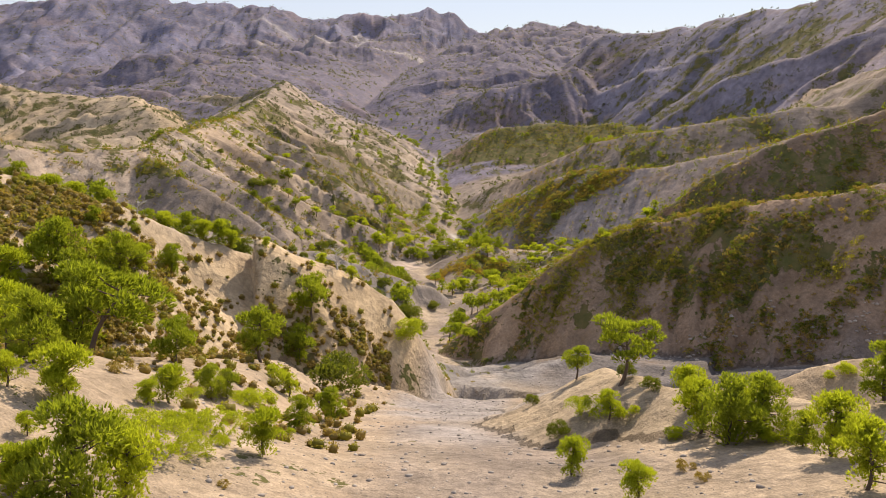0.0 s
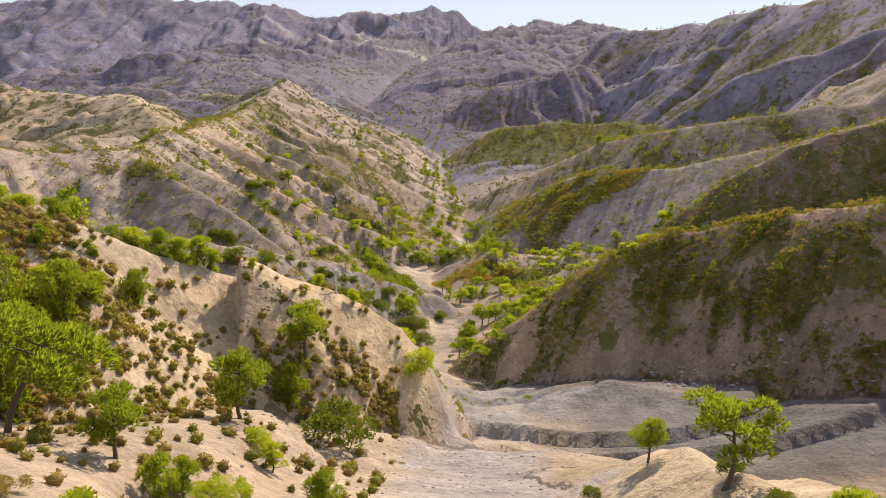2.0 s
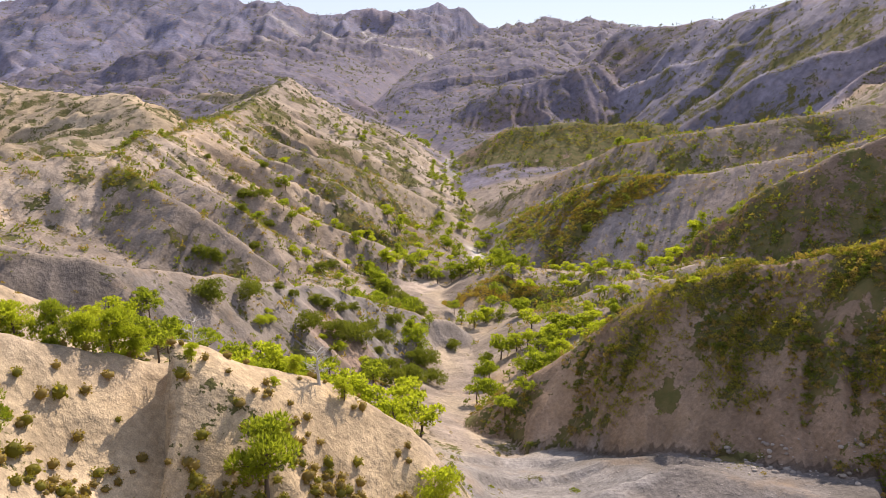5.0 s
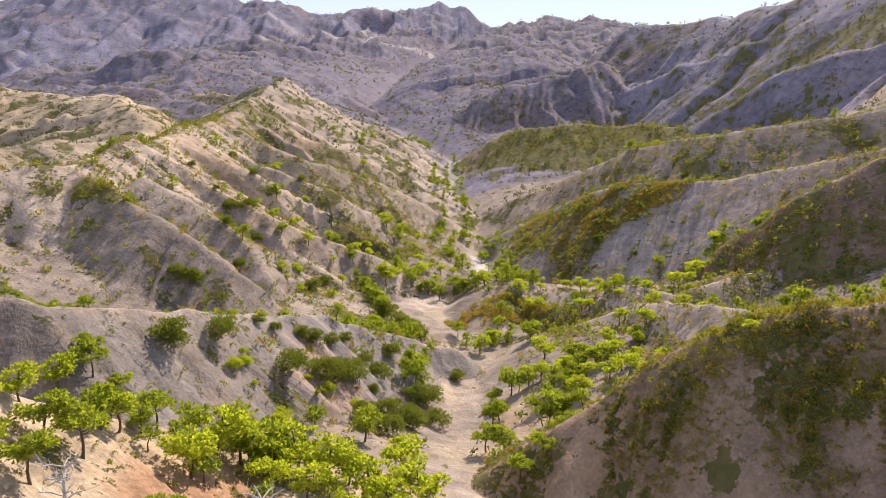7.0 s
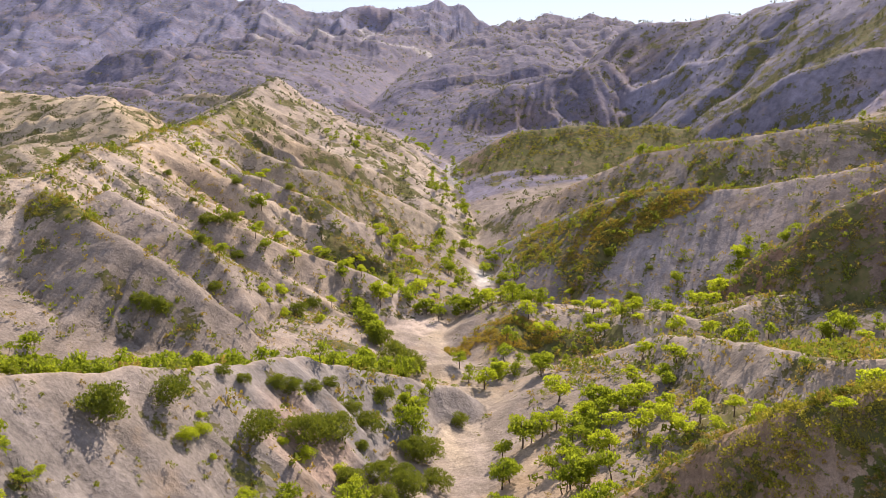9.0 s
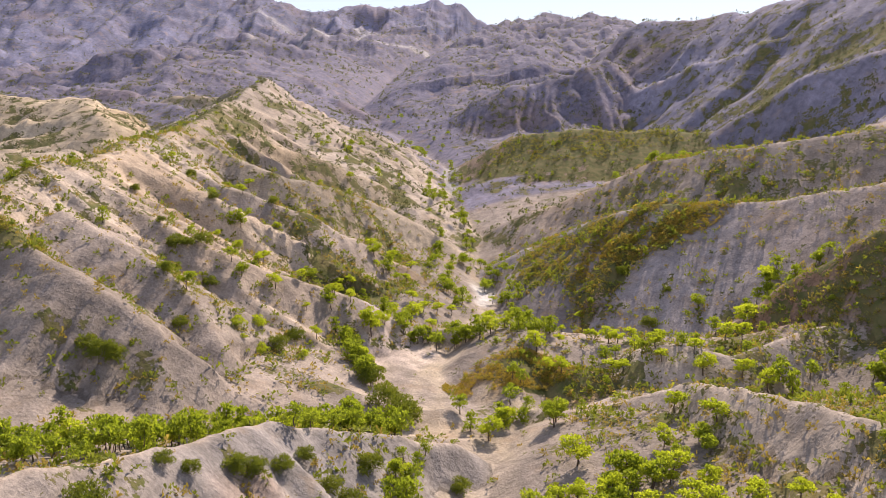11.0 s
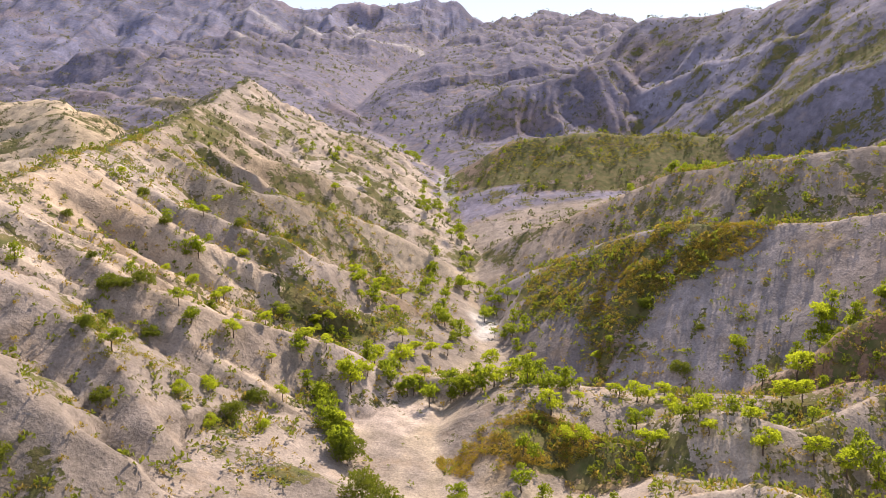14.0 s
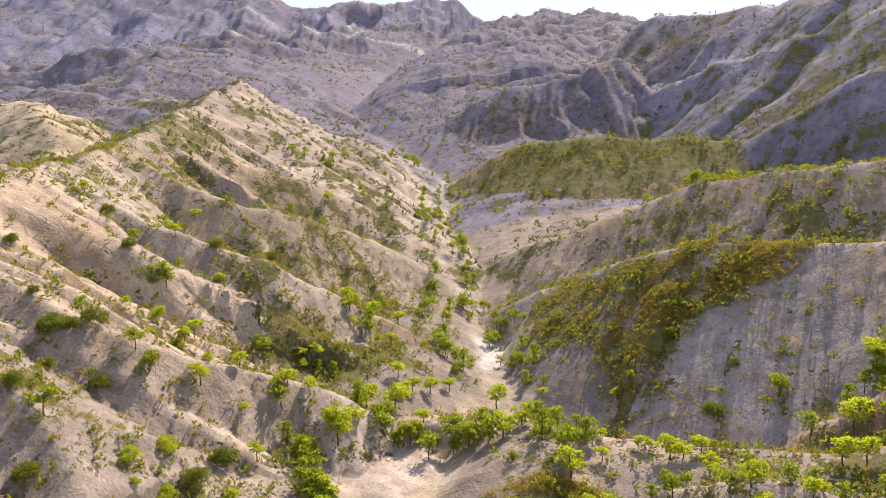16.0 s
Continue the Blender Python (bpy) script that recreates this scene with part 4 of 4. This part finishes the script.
LOWER_PINES = [
    ("P1", -0.3, 349.9, 3.9), ("P3", -7, 358.6, 7.3), ("P3", -13.9, 358.4, 6), ("P0", 6.3, 342.9, 6.8), ("P0", 9.9, 339.3, 5.9), ("P1", -2.9, 368.6, 4),
    ("P1", 1.8, 371.8, 4.6), ("P1", 6.9, 379.5, 4.2), ("P1", 20, 378, 6.6), ("P3", 22.1, 341.6, 5.5), ("P1", 32.9, 381.1, 3.1), ("P3", 17.2, 336.9, 5.8),
    ("P2", 28.1, 322.2, 6.5), ("P1", 35.3, 321.3, 3.2), ("P1", 37.2, 329.7, 2.6), ("P1", 44, 326.2, 2.8), ("P1", 45.9, 325.4, 2.8), ("P3", 49.1, 321.9, 5.1),
    ("P3", 51.4, 321.1, 4.4), ("P1", 55.7, 322.9, 3.8), ("P1", 54.9, 313, 3.6), ("P3", 55.2, 298.4, 4.9), ("P1", 63.2, 293.2, 4.1), ("P2", 84.6, 350.7, 5.4),
    ("P1", 90.4, 328.9, 7.6), ("P1", 103.3, 343.9, 7.4), ("P1", 78, 310.9, 5.6), ("P1", 82.3, 310.4, 4.9), ("S1", 51.1, 372.3, 2.6), ("S0", 67.1, 379.2, 4.2),
    ("S0", 69.8, 353.6, 5), ("S0", 78.4, 362.5, 2.4), ("P2", 25.2, 269.4, 6.2), ("P1", 46.1, 255.2, 4.4), ("P1", 49.1, 242.3, 5), ("P1", 45.2, 300.2, 4.7),
    ("P1", 47.5, 299.4, 4.1), ("S4", -8.3, 277.7, 7.5), ("S4", -12, 282.8, 6.4), ("S4", -15.9, 302.5, 6.2), ("S4", -18.4, 308.7, 4.6), ("S4", -6, 277.4, 5.4),
    ("P0", 5.7, 283.7, 4.6), ("P1", 15.6, 279.3, 5), ("P3", 11.5, 271.9, 5.9), ("P1", -18.1, 331.6, 7), ("P3", 27.9, 315.1, 6), ("P1", 32.5, 301.9, 4.6),
    ("P1", 29.5, 303.8, 3.9), ("P3", 63.6, 287.8, 5.8), ("P1", 71.9, 284.7, 5), ("P1", 77.2, 282.8, 5.6), ("S0", -64.3, 257.7, 5.1), ("S0", -67.5, 259.6, 4.2),
    ("S0", -62.4, 259.4, 4.1), ("P3", 54.9, 315.7, 4.2), ("P1", 55.4, 294.2, 3.8),
]
WEST_FACE = [
    ("S0", -63.4, 293.3, 3.5), ("S0", -68.1, 317.4, 4.7), ("S4", -62.6, 323.2, 4.2), ("P0", -55.5, 323, 4.1), ("P2", -52.4, 321, 4.2), ("S0", -59, 314.6, 3.7),
    ("S0", -66.9, 311.8, 2.8), ("S0", -57.6, 284.6, 3.5), ("P0", -58.4, 292.6, 4.6), ("P1", -44.2, 325.5, 4.5), ("P1", -52.7, 351.3, 4.2), ("P1", -38.4, 334.2, 3.5),
    ("S1", -60.3, 350.6, 3.2), ("S1", -64.1, 341.6, 2), ("P2", -40.2, 364.5, 4.5), ("P1", -24.5, 338, 3.9), ("P1", -29, 336.7, 3.6), ("P3", -21.5, 399.8, 5.5),
    ("P1", -6.7, 373.4, 4.3), ("S4", -39.6, 303.4, 4.6), ("S4", -37, 314.3, 4.5), ("P1", -31.9, 317.2, 3.5), ("S1", -23.9, 327.6, 4.1), ("P3", -18.3, 333.6, 6.9),
    ("P4", -18.5, 311.8, 4.9), ("S1", -45, 306.2, 3.6), ("S1", -48.1, 297.5, 3), ("S1", -45.8, 293.8, 1.5), ("S1", -43, 297.9, 3.2), ("S1", -33.3, 303.1, 2.8),
    ("S0", -66, 319.8, 3.2), ("P1", -27.9, 371.9, 4.3), ("P1", -32, 369.8, 3.7), ("P1", -15.3, 405.6, 4.6), ("P1", -8.1, 421, 4.6), ("S1", -53.7, 379.5, 2.9),
    ("P1", -66.1, 383.5, 3.7), ("P1", -74.1, 428.7, 4.1), ("S0", -55.9, 386.7, 3.7), ("S0", -69.9, 361.6, 3.3), ("S0", -83.8, 384, 3.3), ("S0", -74.3, 323.9, 2.2),
    ("S0", -88.1, 343.6, 2.8), ("P1", -41.4, 515.2, 4.8), ("S0", -49.3, 426, 4), ("P1", -91.3, 388.4, 3.5),
]
WEST_FACE_FAR = [
    ("P1", -45.6, 399.6, 4.8), ("P1", -24.3, 354, 2.9), ("P1", -23.2, 404.7, 4.5), ("P3", -14.6, 339.1, 4.2), ("P1", -29.5, 342, 2.8),
    ("P1", -4.9, 366.2, 3.2), ("P1", -52.9, 344, 3.8), ("P1", -9.5, 397.6, 3.6), ("P1", -30.8, 367.5, 3.1), ("P1", -20.3, 395.2, 3.3),
    ("P1", -29.8, 418.5, 3.5), ("P1", -29.6, 336, 2.9), ("P1", -58.8, 340.6, 2.7), ("P1", -47.2, 342.6, 2.7), ("P1", -35.8, 325.7, 2.6),
]
for group in (CREST_PINES, LOW_SHRUBS, HILL_FOOT, EAST_FOREGROUND, WEST_PINES, GREY_SLOPE, BANK_GROVE, BANK_ROW, LOWER_PINES, WEST_FACE, WEST_FACE_FAR):
    for code, x, y, high in group:
        (pine if code[0] == "P" else shrub)(int(code[1]), x, y, high)


def dead_pine(x, y, high):
    """A dead pine: grey trunk, and a spread crown of bare twigs."""
    thing = tagged(new("dead_pine"), "dead silver grey pine with bare spreading twigs", "tree", "pines of the valley")
    stem = np.array([[0, 0, 0], [0.04, 0.02, 0.3], [-0.02, 0.05, 0.6], [0.05, 0.03, 0.85]])
    limbs, twigs = [tube(stem, (0.05, 0.04, 0.028, 0.012))], []
    for k in range(16):
        root = stem[1 + k % 3] + np.array([0, 0, rng.uniform(-0.05, 0.1)])
        turn, reach = 2.4 * k, rng.uniform(0.3, 0.55)
        end = root + np.array([math.cos(turn) * reach, math.sin(turn) * reach, rng.uniform(0.05, 0.25)])
        limbs.append(tube([root, (root + end) / 2 + np.array([0, 0, 0.04]), end], (0.018, 0.013, 0.007), 4))
        for j in range(7):
            at = root + (end - root) * rng.uniform(0.4, 1.0)
            tip = at + rng.normal(size=3) * 0.11 + np.array([0, 0, 0.06])
            twigs.append(tube([at, tip], (0.006, 0.003), 3))
    for name, pieces in (("trunk", limbs), ("crown", twigs)):
        new(name, raw(name, *merged(pieces), [DEAD_WOOD])).parent = thing
    thing.matrix_world = pose(x, y, ground_at(x, y) - 0.1, 0, 0, rng.uniform(0, 360)) @ Matrix.Scale(high, 4)


dead_pine(-20.6, 100.5, 2.6)
dead_pine(-11.4, 103.6, 3.0)
dead_pine(-34, 92.5, 2.8)

# the old umbrella pine that leans out over the slope
pine(0, -25.8, 58.7, 7.3, (-8, 30), 20)

# Groves: a line from (x, y) to (x, y), its width, and how many pines.
GROVES = [
    (-175, 198, -60, 226, 16, 130), (-60, 226, -10, 264, 12, 80), (-150, 206, -60, 230, 14, 80), (-60, 230, -12, 262, 9, 50), (-24, 350, 8, 339, 5, 20), (-30, 334, -14, 300, 4, 26), (8, 340, 36, 328, 5, 16),
    (84, 286, 150, 228, 8, 45), (60, 196, 110, 176, 9, 26), (18, 182, 26, 228, 7, 24), (26, 228, 46, 240, 7, 16), (6, 385, 8, 470, 9, 26),
    (4, 470, 6, 640, 12, 34), (30, 390, 34, 470, 5, 20), (90, 336, 122, 343, 6, 20), (40, 312, 80, 296, 6, 14), (-95, 300, -20, 390, 26, 14),
    (-90, 380, -20, 520, 30, 16), (-80, 540, -10, 640, 30, 12), (-60, 128, -18, 158, 9, 30), (-110, 112, -60, 125, 6, 24), (60, 690, 180, 670, 18, 25),
    (15, 275, 20, 296, 6, 12), (20, 520, 18, 660, 9, 24), (18, 660, -40, 900, 22, 20), (22, 432, 18, 520, 9, 18), (-8, 226, -2, 250, 4, 10), (-20, 700, 10, 760, 14, 12), (90, 470, 190, 400, 12, 30),
]
spots = []
for x0, y0, x1, y1, wide, many in GROVES:
    f = rng.uniform(0, 1, many)
    off = rng.normal(size=(many, 2)) * wide * 0.5
    spots.append(np.stack([x0 + (x1 - x0) * f + off[:, 0], y0 + (y1 - y0) * f + off[:, 1]], 1))
spots = np.concatenate(spots)
spots = np.column_stack([spots, terrain(spots[:, 0].copy(), spots[:, 1].copy())[0]])
nearest = spots[(spots[:, 1] < 280) & (spots[:, 0] > -120)]
nearest = nearest[rng.permutation(len(nearest))[:90]]
for x, y, z in nearest:
    pine(int(rng.choice([0, 1, 2, 3, 3, 5])), x, y, rng.uniform(2.6, 5.4))


def spread(spots, sizes, shapes, share):
    """Many plants in one mesh: each a turned copy of one of the shapes."""
    out, at = [], 0
    pick = rng.choice(len(shapes), len(spots), p=share)
    for k, (v, t) in enumerate(shapes):
        mine = np.nonzero(pick == k)[0]
        turn = rng.uniform(0, 6.28, len(mine))
        c, s = np.cos(turn)[:, None], np.sin(turn)[:, None]
        size = sizes[mine][:, None]
        stretch = rng.uniform(0.8, 1.25, (len(mine), 1))
        w = np.stack([(v[None, :, 0] * c - v[None, :, 1] * s) * size, (v[None, :, 0] * s + v[None, :, 1] * c) * size, v[None, :, 2] * size * stretch], -1) + spots[mine][:, None]
        if len(mine):
            out.append((w.reshape(-1, 3), (t[None] + (np.arange(len(mine)) * len(v))[:, None, None]).reshape(-1, 3)))
    return merged(out)


def scatter(count, x0, x1, y0, y1, low, power, ragged=0):
    """Spots on the ground where plants grow, more where the cover is dense."""
    x = rng.uniform(x0, x1, count)
    y = rng.uniform(y0, y1, count)
    z, kind, flank, way, hollow, flow = terrain(x, y)
    cover = cover_at(x, y, kind, flank, way, hollow)
    clump = 0.45 + 1.3 * fbm(x / 6, y / 6, 3, 401)
    keep = (rng.uniform(0, 1, count) < low + (1 - low) * np.clip(cover, 0, 1) ** power * np.clip(clump, 0, 1.3)) & ((kind >= 0) | ((way > 10) & (y > 180)) | (rng.uniform(0, 1, count) < 0.12))
    keep &= x - x0 > ragged * rng.uniform(0, 1, count) * 2 * fbm(x / 9, y / 9, 3, 407)
    return np.stack([x, y, z], -1)[keep], cover[keep]


def stuff(name, verts, tris, material, label, category):
    return tagged(new(name, raw(name, verts, tris, [material])), label, category, kind="stuff")


light_pines = [pine_shape(style, 7, 0.13, 1) for style in (0, 1, 1, 3 - 1)]
rest = spots[~(spots[:, None, :2] == nearest[None, :, :2]).all(-1).any(1)]
wild, dense = scatter(9000, -190, 190, 200, 720, 0.0, 3.0)
wild = wild[rng.permutation(len(wild))[:520]]
size = np.concatenate([rng.uniform(2.4, 5.2, len(rest)), rng.uniform(1.0, 2.8, len(wild))])
rest = np.concatenate([rest, wild])
state = rng.bit_generator.state
stuff("pine_grove", *spread(rest, size, [p[1] for p in light_pines], [0.25] * 4), PINE, "groves of green pines along the gullies and stream bed", "trees")
rng.bit_generator.state = state
stuff("grove_trunks", *spread(rest, size, [p[0] for p in light_pines], [0.25] * 4), BARK, "thin dark trunks of the pines in the groves", "trees")
tiny = [shrub_shape(0.5, 2, 2, 4, 0.4) for _ in range(4)]
small = [shrub_shape(0.5, 6, 2, 5, 0.2) for _ in range(4)]
cushion = [shrub_shape(0.5, 5, 1, 6, 0.22) for _ in range(4)]
bushy = [heath_shape() for _ in range(5)]
some, dense = scatter(35000, -63, -4, 42, 108, 0.14, 1.1, 18)
brow = 84 + 0.46 * (some[:, 0] + 52) - some[:, 1]        # the brow of the hill is bare rock
some = some[(rng.uniform(0, 1, len(some)) < np.clip((brow - 4) / 7, 0.1, 1)) | (some[:, 0] < -34)]
half = rng.uniform(0, 1, len(some)) < 0.72
stuff("slope_heath", *spread(some[half], rng.uniform(0.45, 1.15, half.sum()), bushy, [0.2] * 5), DRY_LEAF, "rounded brown heath bushes on the tan slope", "scrub")
stuff("slope_green_heath", *spread(some[~half], rng.uniform(0.5, 1.35, (~half).sum()), bushy, [0.2] * 5), OLIVE_LEAF, "rounded olive green heath bushes on the tan slope", "scrub")
some, dense = scatter(26000, -70, 95, 105, 190, 0.03, 1.6)
half = rng.uniform(0, 1, len(some)) < 0.5
stuff("low_scrub", *spread(some[half], rng.uniform(0.3, 0.95, half.sum()), small, [0.25] * 4), DRY_LEAF, "low dry brown and olive scrub dotting the slopes", "scrub")
face, dense = scatter(15000, 14, 105, 104, 176, 0.0, 2.0)
dry = rng.uniform(0, 1, len(face)) < 0.58
stuff("face_dry_scrub", *spread(face[dry], rng.uniform(0.5, 1.5, dry.sum()), small, [0.25] * 4), DRY_LEAF, "dry brown bushes in patches on the brown hill face", "scrub")
face = face[~dry]
stuff("face_scrub", *spread(face, rng.uniform(0.5, 1.5, len(face)), small, [0.25] * 4), DARK_LEAF, "dark green bushes in patches on the brown hill face", "scrub")
stuff("low_green_scrub", *spread(some[~half], rng.uniform(0.4, 1.15, (~half).sum()), small, [0.25] * 4), DARK_LEAF, "low green scrub dotting the slopes", "scrub")
some, dense = scatter(70000, -190, 200, 190, 470, 0.1, 1.3)
half = rng.uniform(0, 1, len(some)) < 0.5
stuff("hill_scrub", *spread(some[half], rng.uniform(0.5, 1.7, half.sum()), tiny, [0.25] * 4), DRY_LEAF, "dry brown scrub scattered over the middle hills", "scrub")
stuff("hill_green_scrub", *spread(some[~half], rng.uniform(0.5, 2.4, (~half).sum()), tiny, [0.25] * 4), DARK_LEAF, "dark green scrub scattered over the middle hills", "scrub")
# Thick mats of heath on the knolls: centre, radii, how many.
MATS = [
    (20, 306, 18, 9, 1700, 0.75), (80, 392, 27, 12, 2500, 0.85), (94, 386, 15, 7, 700, 0.9), (62, 396, 14, 20, 1500, 0.7), (47, 420, 11, 22, 1000, 0.5), (54, 372, 8, 10, 300, 0.5), (40, 165, 16, 6, 700, 0.0), (60, 150, 16, 6, 500, 0.0),
    (-36, 80, 12, 6, 160, 0.6), (120, 622, 60, 18, 2400, 0.15), (58, 640, 22, 18, 700, 0.15), (150, 345, 40, 10, 400, 0.4), (112, 306, 14, 12, 400, 0.4), (44, 149, 7, 6, 300, 0.02),
    (56, 138, 5, 6, 200, 0.02), (72, 128, 6, 5, 220, 0.02), (30, 158, 8, 4, 160, 0.0), (-94, 281, 9, 5, 330, 0.0), (-60, 300, 10, 10, 260, 0.1),
    (-122, 445, 10, 45, 900, 0.15), (-40, 470, 22, 18, 700, 0.5), (-50, 395, 18, 6, 300, 0.4), (140, 282, 22, 12, 450, 0.5), (168, 276, 24, 14, 450, 0.4),
]
spots, shares = [], []
for cx, cy, rx, ry, many, gold in MATS:
    turn, r = rng.uniform(0, 6.28, many), np.sqrt(rng.uniform(0, 1, many))
    spots.append(np.stack([cx + rx * r * np.cos(turn), cy + ry * r * np.sin(turn)], 1))
    shares.append(np.full(many, gold))
spots, shares = np.concatenate(spots), np.concatenate(shares)
keep = fbm(spots[:, 0] / 6, spots[:, 1] / 6, 3, 411) > -0.2
spots, shares = spots[keep], shares[keep]
spots = np.column_stack([spots, terrain(spots[:, 0].copy(), spots[:, 1].copy())[0] - 0.05])
golden = rng.uniform(0, 1, len(spots)) + 0.3 * fbm(spots[:, 0] / 10, spots[:, 1] / 10, 2, 421) < shares
golden &= shares > 0.03
stuff("golden_heath", *spread(spots[golden], rng.uniform(0.5, 1.3, golden.sum()), cushion, [0.25] * 4), GOLD_LEAF, "golden brown heath matting the knolls", "scrub")
stuff("green_heath", *spread(spots[~golden], rng.uniform(0.5, 1.5, (~golden).sum()), cushion, [0.25] * 4), OLIVE_LEAF, "green heath growing among the golden mats", "scrub")
speck = [shrub_shape(0.5, 2, 1, 5, 0.5) for _ in range(4)]
some, dense = scatter(30000, -480, 420, 470, 1000, 0.05, 1.2)
stuff("far_scrub", *spread(some, rng.uniform(0.9, 2.6, len(some)), speck, [0.25] * 4), HAZE_LEAF, "dark green bushes scattered over the far slopes", "scrub")
some, dense = scatter(26000, -1300, 900, 1000, 2250, 0.1, 1.0)
stuff("mountain_scrub", *spread(some, rng.uniform(1.5, 4.0, len(some)), speck, [0.25] * 4), HAZE_LEAF, "dark bushes dotting the mountain flanks", "scrub")


# ---------------------------------------------------------------- stones
def stone_shape():
    """A blunt, uneven stone of 12 corners or fewer."""
    bm = bmesh.new()
    bmesh.ops.create_icosphere(bm, subdivisions=1, radius=0.5)
    for v in bm.verts:
        v.co = Vector((v.co.x * 1.2, v.co.y, v.co.z * 0.65)) * rng.uniform(0.7, 1.15)
    bm.verts.index_update()
    out = np.array([v.co[:] for v in bm.verts]), np.array([[v.index for v in f.verts] for f in bm.faces])
    bm.free()
    return out


count = 22000
x, y = rng.uniform(-16, 95, count), 16 + 140 * rng.uniform(0, 1, count) ** 1.7
z, kind, flank, way, hollow, flow = terrain(x, y)
keep = (kind < 0) & (way < 9)
stuff("bed_stones", *spread(np.stack([x, y, z], -1)[keep], 0.06 + 0.34 * rng.uniform(0, 1, keep.sum()) ** 5, [stone_shape() for _ in range(4)], [0.25] * 4), STONE,
      "grey and tan stones strewn over the gravel bed", "stones")
# larger pale stones that have rolled to the foot of the brown hill
count = 320
f = rng.uniform(0, 1, count)
x, y = 36 + 40 * f + rng.normal(size=count) * 2.2, 138 - 26 * f + rng.normal(size=count) * 2.0
z = terrain(x, y)[0]
stuff("talus_stones", *spread(np.stack([x, y, z], -1), 0.25 + 0.8 * rng.uniform(0, 1, count) ** 3, [stone_shape() for _ in range(4)], [0.25] * 4), STONE,
      "pale blocks of stone at the foot of the brown hill", "stones")
